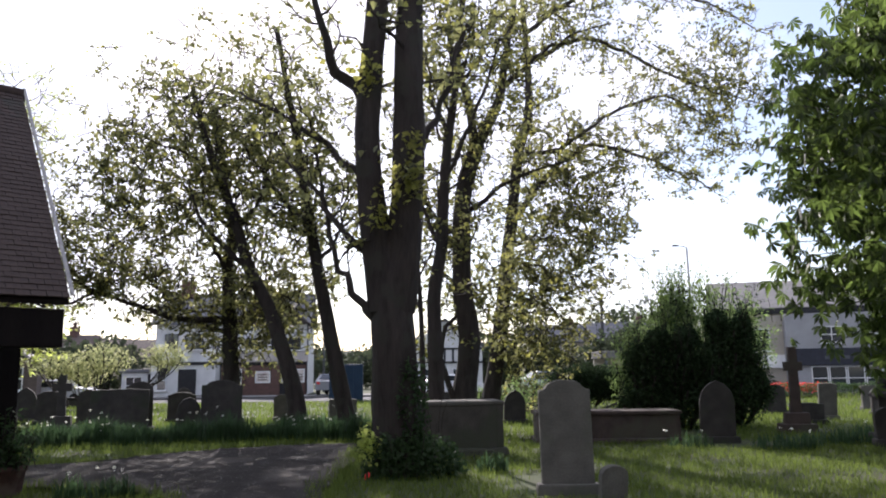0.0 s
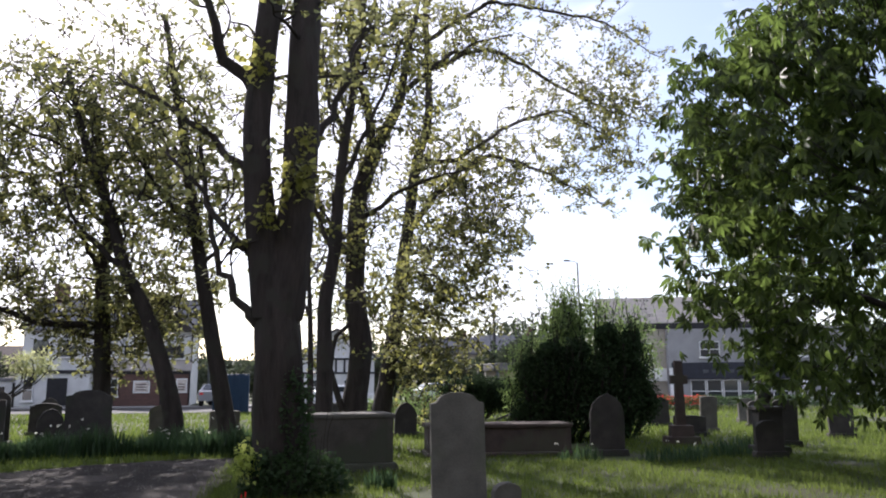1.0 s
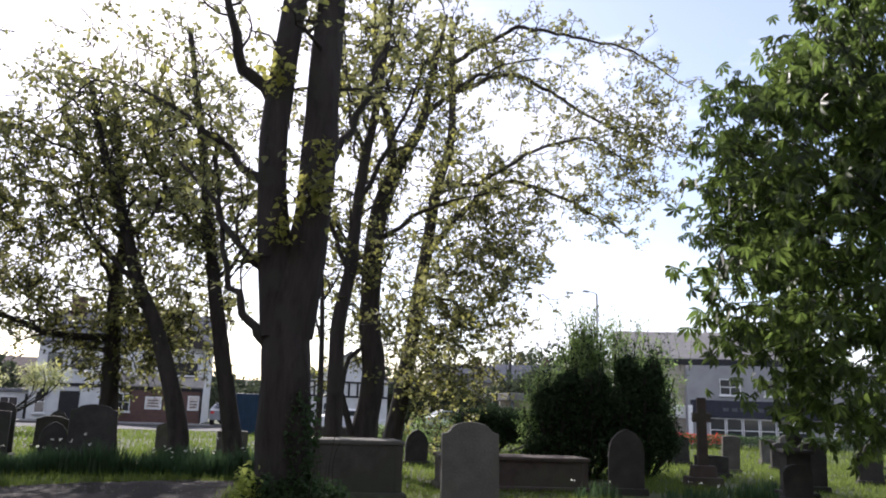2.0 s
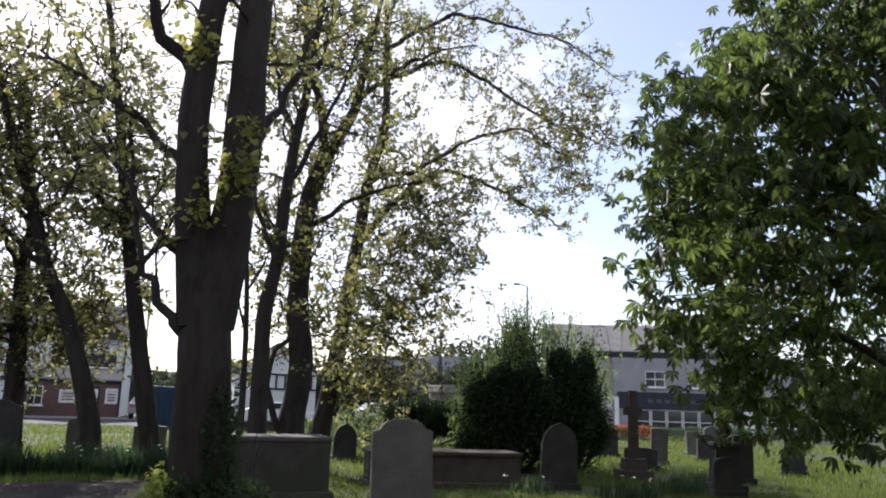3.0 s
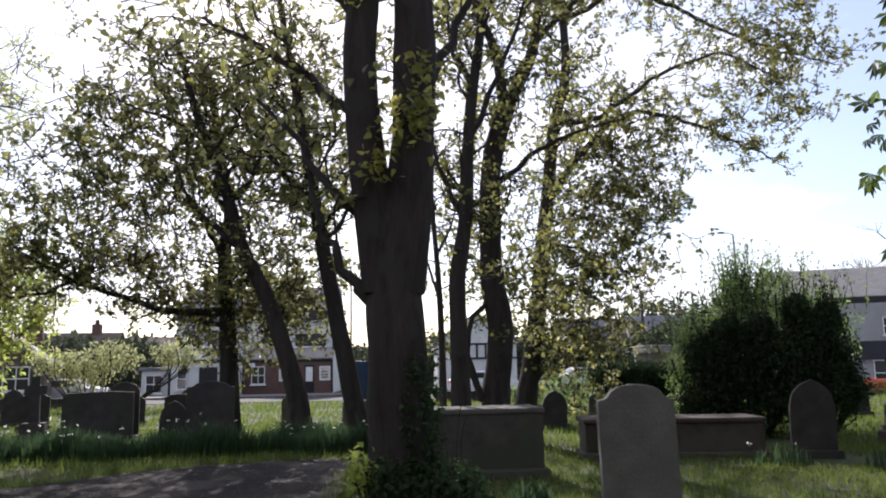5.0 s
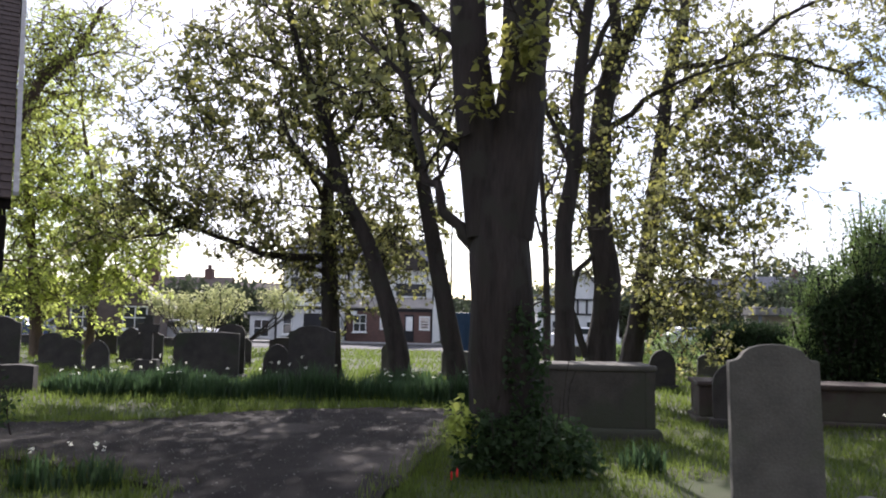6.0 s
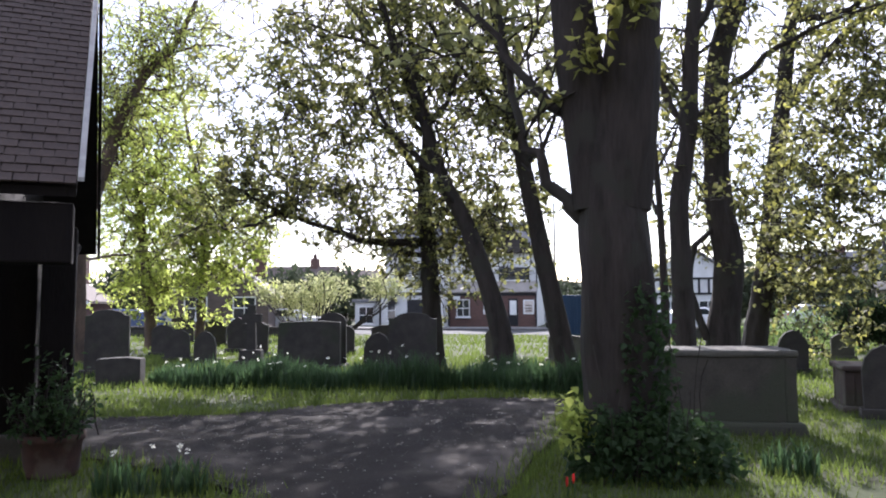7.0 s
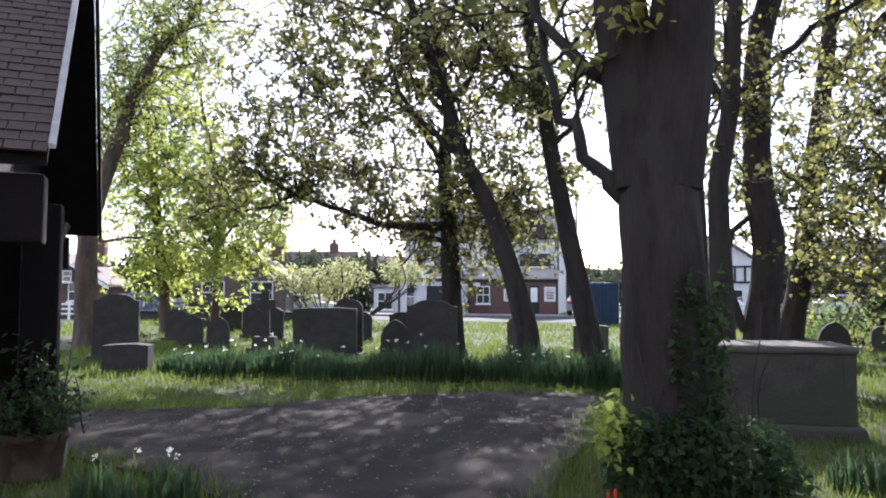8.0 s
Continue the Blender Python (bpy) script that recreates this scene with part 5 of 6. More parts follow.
def gable_roof(parent, x0, x1, y0, y1, z, rise, material, along="x", over=0.3):
    """Two sloping slabs that meet at a ridge along x or y."""
    bm = bmesh.new()
    for sgn in (-1, 1):
        if along == "x":
            m = (y0 + y1) / 2
            e = y0 - over if sgn < 0 else y1 + over
            q = [(x0 - over, e, z - 0.1), (x1 + over, e, z - 0.1), (x1 + over, m, z + rise), (x0 - over, m, z + rise)]
        else:
            m = (x0 + x1) / 2
            e = x0 - over if sgn < 0 else x1 + over
            q = [(e, y0 - over, z - 0.1), (e, y1 + over, z - 0.1), (m, y1 + over, z + rise), (m, y0 - over, z + rise)]
        lo, hi = [bm.verts.new(p) for p in q], [bm.verts.new((p[0], p[1], p[2] + 0.16)) for p in q]
        for i in range(4):
            bm.faces.new((lo[i], lo[(i + 1) % 4], hi[(i + 1) % 4], hi[i]))
        bm.faces.new(lo[::-1])
        bm.faces.new(hi)
    bmesh.ops.recalc_face_normals(bm, faces=bm.faces[:])
    return part("roof", from_bm("roof", bm, material), parent)


def gable_wall(parent, x0, x1, y, z, rise, material, thick=0.25):
    m = (x0 + x1) / 2
    part("gable", slab("gable", [(x0, z), (x1, z), (m, z + rise - 0.05)], thick, material, 0, 0), parent, at=(0, y + thick / 2, 0))


def public_house():
    root = thing("public_house", (-11, 62, 0), "white and red-brick public house with a gabled slate roof", "house")
    y0 = 0.0
    part("wall", block("wall", -5.6, 6.0, y0 + 0.7, 9, 0, 5.6, WHITE, 0), root, "white rendered upper walls")
    part("brick_front", block("brick_front", -0.4, 6.06, y0, y0 + 0.69, 0, 2.55, BRICK, 0), root, "red brick ground-floor front")
    part("white_front", block("white_front", -5.2, -0.5, y0 - 1.8, y0 + 0.69, 0, 2.35, WHITE, 0), root, "white rendered ground-floor bay")
    lean = [(-0.5, y0 - 0.2, 2.56), (6.2, y0 - 0.2, 2.56), (6.2, y0 + 0.696, 3.3), (-0.5, y0 + 0.696, 3.3), (-0.5, y0 - 0.2, 2.64), (6.2, y0 - 0.2, 2.64), (6.2, y0 + 0.696, 3.4), (-0.5, y0 + 0.696, 3.4)]
    part("lean_to_roof", mesh("lean_to_roof", lean, [(3, 2, 1, 0), (4, 5, 6, 7), (0, 1, 5, 4), (1, 2, 6, 5), (2, 3, 7, 6), (3, 0, 4, 7)], ROOF_PALE), root, "lean-to slate roof over the brick front, coloured pale as if sunlit")
    part("fascia", block("fascia", -5.4, -0.46, y0 - 1.95, y0 + 0.68, 2.36, 2.6, BLACK, 0.02), root, "black fascia board")
    part("band", block("band", -0.42, 6.1, y0 - 0.06, y0 - 0.002, 2.32, 2.52, BLACK, 0.01), root)
    gable_roof(root, -5.6, 6.0, 0.7, 9, 5.6, 2.6, SLATE, "x", 0.35)
    part("gable_roof", mesh("gable_roof", [(0.2, 0.3, 5.5), (3.2, 0.3, 8.5), (6.3, 0.3, 5.5), (0.2, 5, 5.5), (3.2, 5, 8.5), (6.3, 5, 5.5)], [(0, 1, 4, 3), (1, 2, 5, 4), (0, 2, 1), (3, 4, 5), (0, 3, 5, 2)], TILE_DARK), root)
    part("gable_front", slab("gable_front", [(0.6, 5.52), (5.9, 5.52), (3.2, 8.2)], 0.08, TILE_DARK, 0, 0), root, "tile-hung gable", at=(0, 0.24, 0))
    part("chimney", block("chimney", -4.6, -3.6, 4, 4.8, 7.0, 9.4, BRICK, 0.03), root)
    for x, z, w, h in ((4.4, 3.5, 2.3, 0.95), (1.9, 3.5, 1.2, 0.95), (-2.6, 3.6, 1.3, 1.2), (-4.4, 3.6, 1.0, 1.2)):
        window(root, x, y0 + 0.67, z, w, h, frame_mat=NAVY, bars=2)
    window(root, 0.65, y0 - 0.03, 0.75, 1.0, 1.3)
    window(root, -4.4, y0 - 1.83, 0.5, 0.7, 1.5, bars=0)
    part("door", block("door", -3.2, -1.9, y0 - 1.87, y0 - 1.802, 0.1, 2.05, BLACK, 0.01), root, "black double door")
    part("door", block("door", 4.05, 4.75, y0 - 0.06, y0 - 0.002, 0.1, 2.1, BLACK, 0.01), root, "dark glazed side door")
    part("pane", block("pane", 4.15, 4.65, y0 - 0.075, y0 - 0.062, 0.9, 1.95, PAINT, 0.01), root)
    part("porch_step", block("porch_step", -3.6, -1.4, y0 - 2.6, y0 - 1.96, 0.0, 0.16, PAVE, 0.02), root)
    for x, w, h in ((2.75, 1.15, 0.9), (5.55, 0.8, 1.05)):
        p = part("poster", block("poster", x - w / 2, x + w / 2, y0 - 0.05, y0 - 0.002, 0.95, 0.95 + h, PAINT, 0.008), root, "white framed notice board")
        part("sheet", block("sheet", x - w / 2 + 0.09, x + w / 2 - 0.09, y0 - 0.056, y0 - 0.051, 1.04, 0.86 + h, POSTER, 0), p)
        for k in range(3):
            part("text_bar", block("text_bar", x - w * 0.3, x + w * 0.3, y0 - 0.06, y0 - 0.057, 1.15 + k * 0.2, 1.22 + k * 0.2, STONE_RED, 0), p)
    part("sign_board", block("sign_board", -0.1, 0.4, y0 - 0.1, y0 - 0.002, 2.05, 2.3, PAINT, 0.01), root)
    v, f = [], []
    tube([(-4.2, y0 - 1.95, 1.95), (-4.2, y0 - 1.85, 1.95)], (0.28, 0.28), 20, v, f)
    part("roundel", mesh("roundel", v + [(-4.2, y0 - 1.96, 1.95)], f + [(k + 1 if k < 19 else 0, k, len(v)) for k in range(20)], BLACK), root, "round black wall plaque")
    for x in (-0.45, 6.1):
        v, f = [], []
        tube([(x, y0 - 0.1, 0.1), (x, y0 - 0.1, 2.5), (x, y0 + 0.5, 2.9), (x, y0 + 0.6, 5.5)], (0.06,) * 4, 8, v, f)
        part("drainpipe", mesh("drainpipe", v, f, BLACK), root)
    side = thing("side_annexe", (-17.0, 61, 0), "low white side annexe with a sash window", "house")
    part("wall", block("wall", -1.5, 1.1, 0, 5, 0, 1.85, WHITE, 0), side)
    part("roof", block("roof", -1.7, 1.2, -0.2, 5.2, 1.86, 2.1, SLATE, 0.03), side)
    window(side, -0.6, -0.03, 0.25, 1.2, 1.3)
    part("door", block("door", 0.4, 0.85, -0.06, -0.002, 0.05, 1.75, BLACK, 0.01), side)


public_house()


def timbered_house():
    root = thing("timbered_house", (6.3, 66, 0), "white house with black half-timbered gable", "house")
    part("wall", block("wall", -3.2, 3.2, 0, 7, 0, 3.7, WHITE, 0), root)
    gable_wall(root, -3.2, 3.2, 0, 3.7, 2.3, WHITE)
    gable_roof(root, -3.2, 3.2, 0, 7, 3.7, 2.3, SLATE, "y", 0.35)
    for k in range(9):
        x = -2.8 + k * 0.7
        part("timber_stud", block("timber_stud", x - 0.08, x + 0.08, -0.08, -0.002, 2.5, 3.5, BLACK, 0.01), root)
    for z in (2.35, 3.5):
        part("timber_rail", block("timber_rail", -3.2, 3.2, -0.1, -0.002, z, z + 0.15, BLACK, 0.01), root)
    window(root, -1.4, -0.03, 0.7, 1.3, 1.2)
    window(root, 1.3, -0.03, 0.7, 1.3, 1.2)


timbered_house()


def shop():
    root = thing("shop_building", (33.2, 56.2, -0.3), "two-storey shop with pale render, a dark fascia and white-framed windows", "house", turn=-22)
    part("wall", block("wall", -1.9, 13, -1.2, 9, 0, 5.9, RENDER_SHADED, 0), root, "pale rendered wall")
    part("side_wall", block("side_wall", -6.6, -1.904, 0.2, 9, 0, 6.4, BEIGE, 0), root, "beige rendered side wing")
    gable_roof(root, -6.6, 8.0, 1.2, 9, 6.5, 2.4, ROOF_PALE, "x", 0.5)
    part("eave_board", block("eave_board", -7.1, 8.4, 0.0, 0.6, 6.0, 6.45, BLACK, 0.02), root)
    fas = part("fascia", block("fascia", -1.7, 8.4, -1.45, -1.202, 2.05, 3.3, NAVY, 0.02), root, "dark shop fascia board")
    for k in range(7):
        part("letter_bar", block("letter_bar", 0.6 + k * 0.62, 1.0 + k * 0.62, -1.47, -1.452, 2.5, 2.75, STEEL, 0), fas)
    for k in range(6):
        x = 0.2 + k * 1.2
        window(root, x, -1.23, 0.25, 1.12, 1.75, bars=0)
    part("pilaster", block("pilaster", 7.7, 8.4, -1.5, -1.204, 0, 2.04, PAINT, 0.02), root)
    part("pilaster", block("pilaster", -1.9, -1.6, -1.5, -1.204, 0, 2.9, PAINT, 0.02), root)
    window(root, 10.6, -1.23, 0.9, 2.4, 0.9, bars=2)
    for x in (1.2, 4.4, 7.6):
        window(root, x, -1.23, 3.7, 1.5, 1.2)
    window(root, -3.4, 0.17, 3.2, 1.0, 1.7, bars=0)
    part("white_sign", block("white_sign", -4.4, -1.92, -0.1, 0.19, 1.9, 2.9, PAINT, 0.02), root, "white shop sign board")
    can = thing("shop_canopy", (20.5, 60, 0), "low pale flat-roofed kiosk canopy", "canopy")
    part("roof", block("roof", -2.4, 3.6, 0, 3, 2.5, 3.1, PAVE, 0.1), can)
    for x in (-2, 3.2):
        part("post", block("post", x - 0.1, x + 0.1, 0.2, 0.4, 0, 2.5, STEEL, 0.02), can)
    part("back_wall", block("back_wall", -2.3, 3.5, 2.6, 2.9, 0, 2.5, BEIGE, 0), can)


shop()


def cottage(name, at, w, d, h, rise, wall, roof, label, turn=0.0, along="x", wins=2):
    root = thing(name, at, label, "house", "houses beyond the road", turn)
    part("wall", block("wall", -w / 2, w / 2, 0, d, 0, h, wall, 0), root)
    gable_roof(root, -w / 2, w / 2, 0, d, h, rise, roof, along, 0.3)
    if along == "y":
        gable_wall(root, -w / 2, w / 2, 0, h, rise, wall)
    else:
        for sx in (-1, 1):
            part("gable", mesh("gable", [(sx * w / 2, 0, h), (sx * w / 2, d, h), (sx * w / 2, d / 2, h + rise - 0.05), (sx * (w / 2 - 0.2), 0, h), (sx * (w / 2 - 0.2), d, h), (sx * (w / 2 - 0.2), d / 2, h + rise - 0.05)],
                               [(0, 1, 2), (5, 4, 3), (0, 2, 5, 3), (2, 1, 4, 5)], wall), root)
    ch = part("chimney", block("chimney", w * 0.25, w * 0.25 + 0.7, d / 2 - 0.4, d / 2 + 0.4, h + rise - 0.7, h + rise + 0.9, BRICK, 0.02), root)
    part("pot", block("pot", w * 0.25 + 0.2, w * 0.25 + 0.5, d / 2 - 0.15, d / 2 + 0.15, h + rise + 0.9, h + rise + 1.3, TERRA, 0.03), ch)
    for k in range(wins):
        x = -w / 2 + w * (k + 0.5) / wins
        window(root, x, -0.03, 0.9, 1.2, 1.2)
        if h > 4.5:
            window(root, x, -0.03, 3.4, 1.1, 1.1)
    return root


brick_house = cottage("cottage", (-34.9, 47, 0), 6.2, 6, 1.9, 1.95, BRICK, ROOF_BROWN, "red-brick house with white gable boards and a brown roof", 20, "y", 2)
for sgn in (-1, 1):
    rake = [(sgn * 3.45, 1.62), (sgn * 3.45, 1.84), (0, 4.02), (0, 3.8)]
    part("bargeboard", slab("bargeboard", rake if sgn > 0 else rake[::-1], 0.06, PAINT, 0, 0), brick_house, "white gable board", at=(0, -0.34, 0))
window(brick_house, 0.9, -0.16, 2.1, 0.55, 0.7, bars=0)
cottage("cottage", (-19.8, 42.5, 0), 5, 7, 2.1, 1.9, ROOF_BROWN, ROOF_PALE, "dark-walled cottage with a roof coloured pale as if sunlit", 18, "y", 2)
cottage("cottage", (-29, 70, 0), 9, 7, 3.0, 2.2, BEIGE, ROOF_BROWN, "distant beige house with a brown roof", 5)
cottage("cottage", (-22, 84, 0), 14, 8, 3.4, 2.0, BEIGE, ROOF_BROWN, "long low distant house with a brown roof", 0, "x", 4)
cottage("cottage", (31, 92, 0.0), 8, 7, 5.2, 2.2, BEIGE, SLATE, "distant pale two-storey house on rising ground", -5)
cottage("cottage", (24, 96, 0.0), 8, 7, 5.2, 2.2, BEIGE, SLATE, "distant beige house among trees", 5)


# ---- street furniture and cars ----
def street_lamp(at, h, label):
    root = thing("street_lamp", at, label, "lamp post")
    v, f = [], []
    tube([(0, 0, -0.05), (0, 0, 1.4), (0, 0, 1.45), (-0.15, 0, h)], (0.13, 0.13, 0.1, 0.08), 10, v, f)
    part("pole", mesh("pole", v, f, STEEL, True), root)
    v, f = [], []
    tube([(-0.15, 0, h - 0.02), (-0.45, 0, h + 0.12), (-0.9, 0, h + 0.17)], (0.04, 0.04, 0.035), 8, v, f)
    part("arm", mesh("arm", v, f, STEEL, True), root)
    part("lantern", block("lantern", -1.5, -0.85, -0.13, 0.13, h + 0.1, h + 0.26, STEEL, 0.05, 0.2), root)


street_lamp((27.95, 65.4, 0), 12.2, "tall slim grey street lamp with a short arm")


def pole(name, at, h, r, material, label, cat="pole", cap=True):
    root = thing(name, at, label, cat)
    v, f = [], []
    tube([(0, 0, -0.05), (0, 0, h * 0.5), (0, 0, h)], (r, r * 0.9, r * 0.7), 8, v, f)
    part("shaft", mesh("shaft", v, f, material, True), root)
    if cap:
        part("cap", block("cap", -r * 1.3, r * 1.3, -r * 1.3, r * 1.3, h - 0.05, h + 0.6, material, 0.05, 0.4), root)


pole("telegraph_pole", (23.7, 78, 0), 8.3, 0.2, BLACK, "dark telegraph pole with a small cap")
pole("telegraph_pole", (-4.05, 70, 0), 10.2, 0.1, STEEL, "thin grey pole beside the public house", cap=False)


def sapling():
    root = thing("sapling", (1.1, 16.9, 0), "thin dark sapling stem with a bare forked top", "tree", "churchyard trees")
    v, f = [], []
    line = curve_through([(0, 0, -0.05), (0.02, 0, 1.6), (-0.03, 0, 3.2), (-0.12, 0.02, 4.6), (-0.1, 0.05, 6.0)])
    tube(line, [0.075 - 0.05 * i / len(line) for i in range(len(line))], 8, v, f, rough=0.1)
    part("trunk", mesh("trunk", v, f, BARK, True), root)
    for z, dx, dz in ((2.9, -0.3, 0.9), (3.6, 0.35, 1.0), (4.4, -0.25, 0.8)):
        v, f = [], []
        tube(curve_through([(-0.05, 0, z), (dx * 0.6, 0.05, z + dz * 0.5), (dx, 0.1, z + dz)]), [0.025] * 3 + [0.012] * 8, 5, v, f)
        part("limb", mesh("limb", v, f, BARK, True), root)


sapling()


def car(at, paint, turn, label):
    root = thing("car", at, label, "car", "parked cars", turn)
    bm = bmesh.new()
    prof = [(-2.05, 0.35), (2.05, 0.35), (2.1, 0.7), (1.95, 0.92), (1.0, 1.0), (0.45, 1.42), (-1.1, 1.46), (-1.75, 1.05), (-2.08, 0.95)]
    rows = []
    for y, s in ((-0.85, 0.97), (-0.72, 1.0), (0.72, 1.0), (0.85, 0.97)):
        rows.append([bm.verts.new((x * s, y * (0.86 if z > 1.1 else 1), z if abs(y) < 0.8 else min(z, 1.38))) for x, z in prof])
    n = len(prof)
    for a, b in zip(rows, rows[1:]):
        for k in range(n):
            bm.faces.new((a[k], a[(k + 1) % n], b[(k + 1) % n], b[k]))
    bm.faces.new(rows[0][::-1])
    bm.faces.new(rows[-1])
    bmesh.ops.recalc_face_normals(bm, faces=bm.faces[:])
    bmesh.ops.bevel(bm, geom=bm.edges[:], offset=0.03, segments=2, affect="EDGES")
    part("body", from_bm("body", bm, paint), root)
    for sy in (-1, 1):
        part("side_window", slab("side_window", [(-1.35, 1.02), (0.75, 1.02), (0.38, 1.34), (-1.0, 1.37)], 0.02, GLASS, 0, 0), root, at=(0, sy * 0.83, 0))
    part("windscreen", mesh("windscreen", [(1.0, -0.62, 1.03), (1.0, 0.62, 1.03), (0.55, 0.58, 1.38), (0.55, -0.58, 1.38)], [(0, 1, 2, 3)], GLASS), root, at=(0.03, 0, 0.02))
    part("rear_window", mesh("rear_window", [(-1.72, -0.6, 1.1), (-1.72, 0.6, 1.1), (-1.22, 0.56, 1.42), (-1.22, -0.56, 1.42)], [(0, 3, 2, 1)], GLASS), root, at=(-0.03, 0, 0.02))
    for x in (-1.3, 1.3):
        for sy in (-1, 1):
            w = part("wheel", None, root, at=(x, sy * 0.78, 0.32))
            v, f = [], []
            tube([(0, -0.1, 0), (0, -0.08, 0), (0, 0.08, 0), (0, 0.1, 0)], (0.28, 0.32, 0.32, 0.28), 18, v, f)
            part("tyre", mesh("tyre", v, f + [tuple(range(17, -1, -1))], TYRE), w)
            v, f = [], []
            tube([(0, sy * 0.09, 0), (0, sy * 0.115, 0)], (0.19, 0.17), 12, v, f)
            part("rim", mesh("rim", v, f, STEEL), w)
    for sy in (-0.6, 0.6):
        part("headlight", block("headlight", 2.0, 2.1, sy - 0.15, sy + 0.15, 0.68, 0.82, PAINT, 0.02), root)
        part("tail_light", block("tail_light", -2.1, -2.02, sy - 0.12, sy + 0.12, 0.75, 0.9, PETAL_RED, 0.02), root)


for at, paint, turn, label in (((-27.5, 46.5, 0), CAR_BLUE, 15, "blue hatchback parked beyond the trees"), ((-24.3, 47.5, 0), CAR_GREY, 5, "silver car parked beyond the trees"), ((-18.0, 47.5, 0), CAR_WHITE, 0, "white car parked by the road"),
                               ((-23, 49.5, 0), CAR_DARK, 4, "dark car parked by the road"), ((-2.6, 57.0, 0.12), CAR_GREY, 80, "silver car parked beside the public house"),
                               ((5.2, 50.8, 0.02), CAR_WHITE, 0, "white car on the road"), ((13, 56, 0.12), CAR_GREY, 3, "silver car before the houses")):
    car(at, paint, turn, label)
skip = thing("blue_container", (-1.0, 45, 0), "dark blue steel storage container", "container")
part("body", block("body", -1.3, 0.6, 0, 2.2, 0, 2.1, BLUE_BOX, 0.03), skip)
for k in range(5):
    part("rib", block("rib", -1.15 + k * 0.36, -1.0 + k * 0.36, -0.05, -0.002, 0.1, 2.0, BLUE_BOX, 0.015), skip)


# ---- white rail fence ----
def rail_fence():
    root = thing("rail_fence", (-29.0, 40.5, 0), "low white-painted rail fence before the brick house", "fence", turn=4)
    for k in range(6):
        part("post", block("post", -3 + k * 1.2 - 0.05, -3 + k * 1.2 + 0.05, -0.05, 0.05, -0.05, 1.0, PAINT, 0.01), root)
    for z in (0.3, 0.55, 0.8):
        part("rail", block("rail", -3.1, 3.1, -0.08, -0.052, z, z + 0.1, PAINT, 0.008), root)


rail_fence()


# ---- low boundary wall ----
def boundary_wall(x0, x1, y):
    rng = np.random.default_rng(int(abs(x0)))
    wall = tagged(new("wall_boundary", block("wall_boundary", x0, x1, y + 0.04, y + 0.36, -0.1, 0.42, STONE_DARK, 0.02)), "low dark stone churchyard boundary wall", "wall", kind="structure")
    one = block("coping_stone", -0.36, 0.36, -0.24, 0.24, 0.424, 0.52, STONE_DARK, 0.025)
    x = x0 + 0.37
    while x < x1 - 0.3:
        part("coping_stone", one, wall, at=pose(x, y + 0.2, rng.uniform(0, 0.012), 0, rng.normal(0, 0.6), rng.normal(0, 1.0)))
        x += 0.74


boundary_wall(-34, -13.5, 42.2)
boundary_wall(2.0, 20, 42.2)


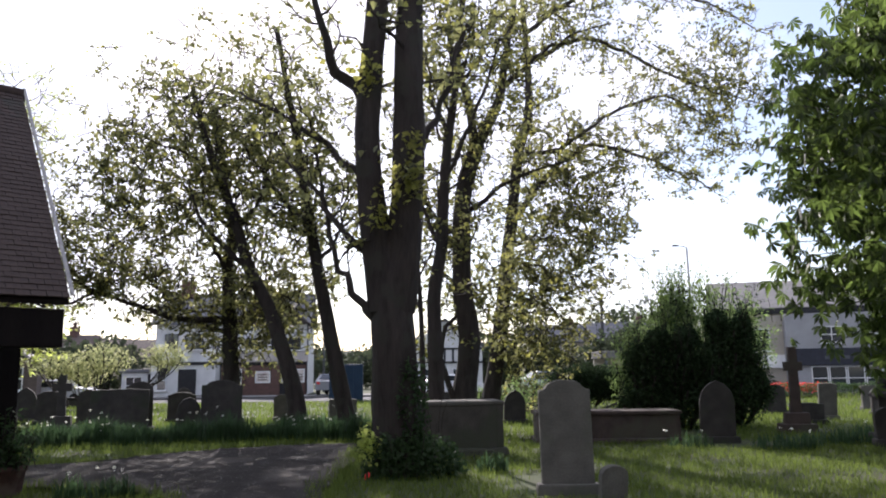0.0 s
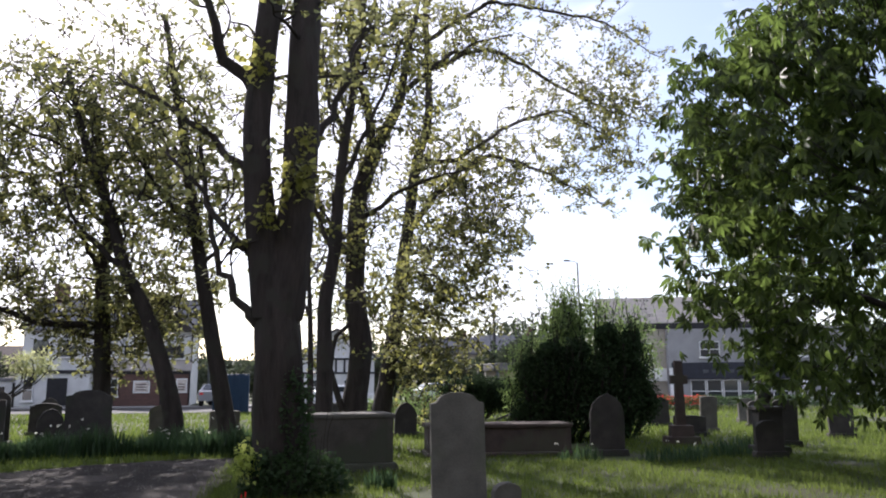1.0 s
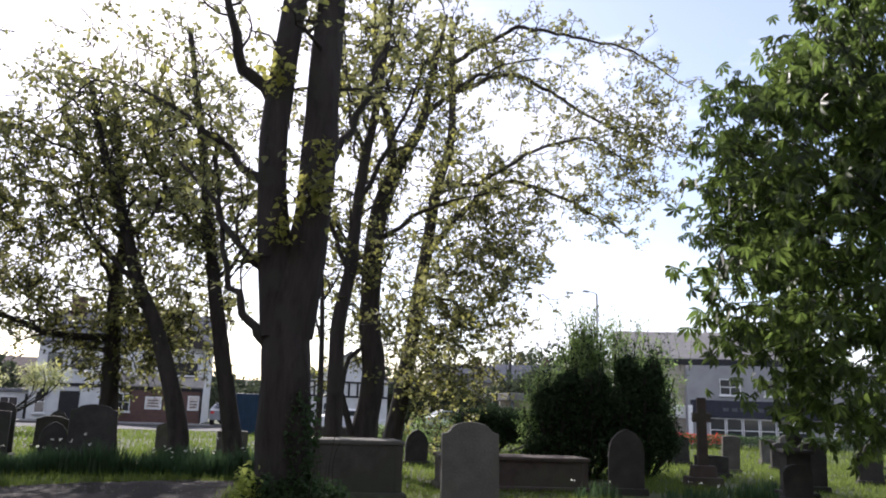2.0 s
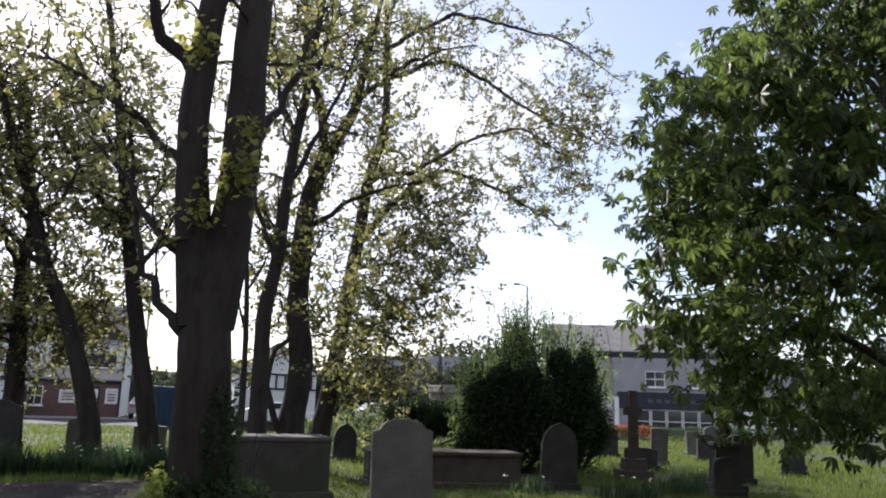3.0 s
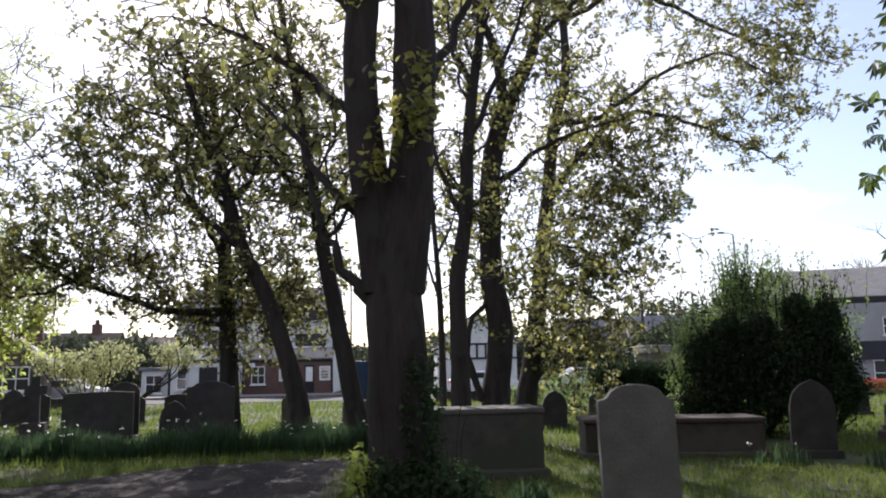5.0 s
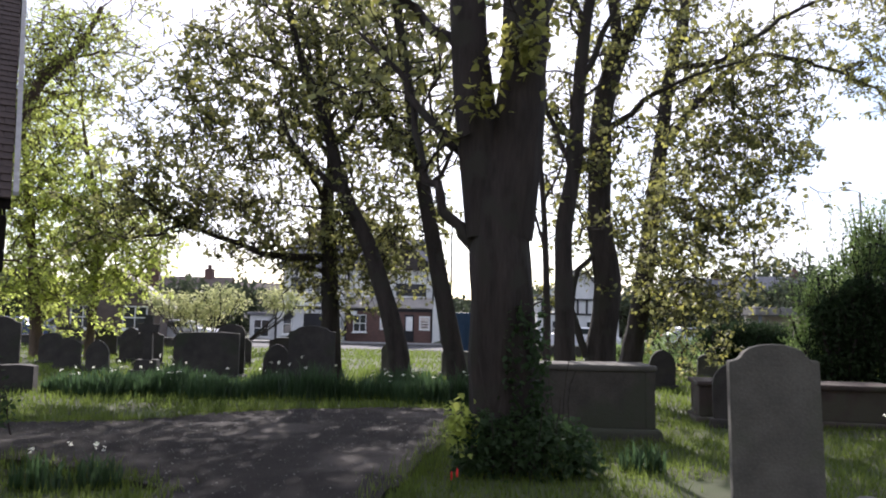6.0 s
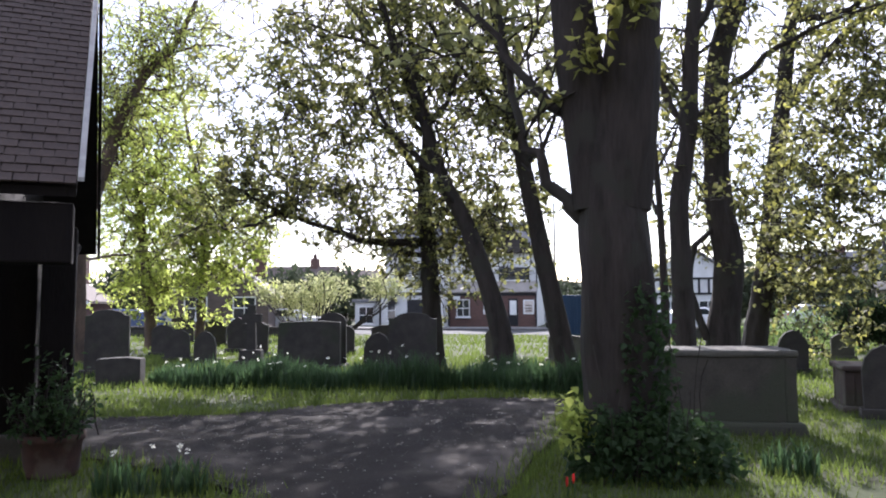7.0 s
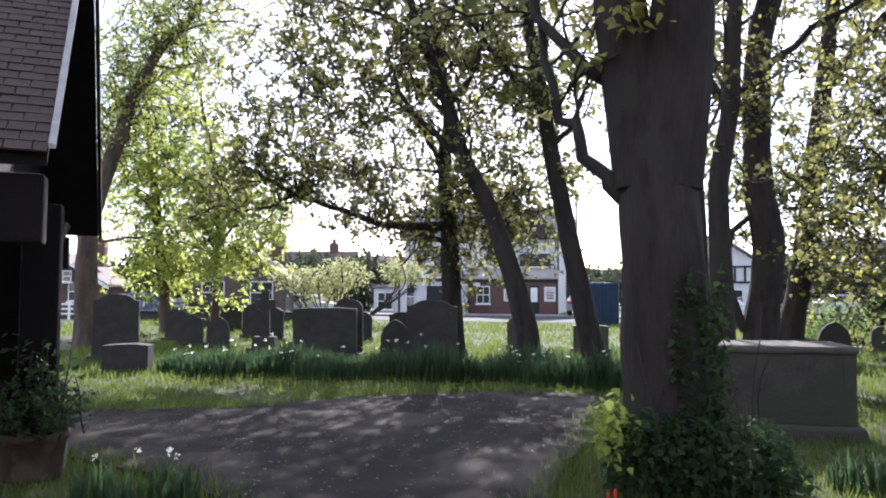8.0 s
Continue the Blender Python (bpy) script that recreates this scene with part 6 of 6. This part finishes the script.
# ---- far woods ----
def far_woods():
    rng = np.random.default_rng(301)
    v, f = [], []
    pts = []
    for x, y, r, h in [(-62 + i * 5.2 + rng.normal(0, 1.5), 112 + rng.normal(0, 8), 4 + rng.uniform(0, 2.5), 4.5 + rng.uniform(0, 2.6)) for i in range(40)] + \
                      [(-42, 66, 4, 4), (-30, 63, 3.5, 4.6), (-25.5, 65, 3.5, 4.4), (-21.5, 67, 3, 4.6), (-36, 60, 3.5, 5), (-48, 58, 5, 5), (-38, 75, 4, 5), (1, 84, 4, 4), (5, 90, 4, 5), (11, 76, 4, 5), (15, 80, 4, 5), (18, 74, 3, 4), (22, 70, 3, 4.6), (25.5, 76, 3.2, 5.6), (29, 82, 3.5, 6.6), (33.5, 86, 3.5, 7), (34, 108, 5, 10.5), (40, 112, 5, 11.5), (46, 112, 5, 11), (-9, 95, 4, 5), (60, 70, 6, 8), (52, 84, 5, 7)]:
        n = int(260 * r)
        g = rng.normal(0, 1, (n, 3))
        g /= np.linalg.norm(g, axis=1)[:, None]
        lump = np.array([1 + 0.3 * noise.noise(Vector(q) * 2 + Vector((x, y, 0))) for q in g])
        q = np.array((x, y, h * 0.55)) + g * np.array((r, r, h * 0.5)) * (lump * rng.uniform(0.6, 1, n))[:, None]
        pts.append(q[q[:, 2] > 0.1])
        tube([(x, y, -0.1), (x + 0.2, y, h * 0.7)], (0.3, 0.1), 5, v, f)
    root = thing("far_woods", (0, 0, 0), "distant line of leafy trees and gardens", "woods")
    root["kind"] = "stuff"
    part("trunks", mesh("trunks", v, f, BARK), root, kind="stuff")
    part("foliage", leaves("foliage", np.concatenate(pts), "oval", 0.8, WOODS, rng, hang=0, spread=0.8), root, kind="stuff")


far_woods()
xs = np.linspace(-400, 400, 81)
hill_v = [(x, y, h * (1 + 0.25 * noise.noise(Vector((x * 0.012, 0, 1))) + 0.05 * noise.noise(Vector((x * 0.08, 0, 3))))) for y, h in ((140, -1), (190, 5), (260, 9), (400, 12), (420, -5)) for x in xs]
hill_f = [(j * 81 + i, j * 81 + i + 1, (j + 1) * 81 + i + 1, (j + 1) * 81 + i) for j in range(4) for i in range(80)]
tagged(new("backdrop", mesh("backdrop", hill_v, hill_f, HILL, True)), "low wooded hillside in the distance", "hill", kind="structure")


# ---- bare tree behind the shop roof ----
def bare_tree():
    rng = np.random.default_rng(311)
    root = thing("bare_tree", (43.5, 72, 0), "leafless pale tree showing above the shop roof", "tree")
    v, f = [], []

    def fork(p, d, ln, r, depth):
        b = wander(rng, p, d, ln, 4, 0.12, 0.04)
        tube(b, [r * (1 - 0.09 * k) for k in range(5)], 5 if depth < 2 else 3, v, f, False)
        if depth < 5:
            for _ in range(3 if depth < 4 else 2):
                fork(b[-1], (b[-1] - b[-2]).normalized() + Vector(rng.normal(0, 0.45, 3)), ln * rng.uniform(0.6, 0.85), r * 0.6, depth + 1)

    fork(Vector((0, 0, -0.05)), Vector((0, 0, 1)), 4.5, 0.3, 0)
    part("trunk", mesh("trunk", v, f, BARK_FAR), root)


bare_tree()
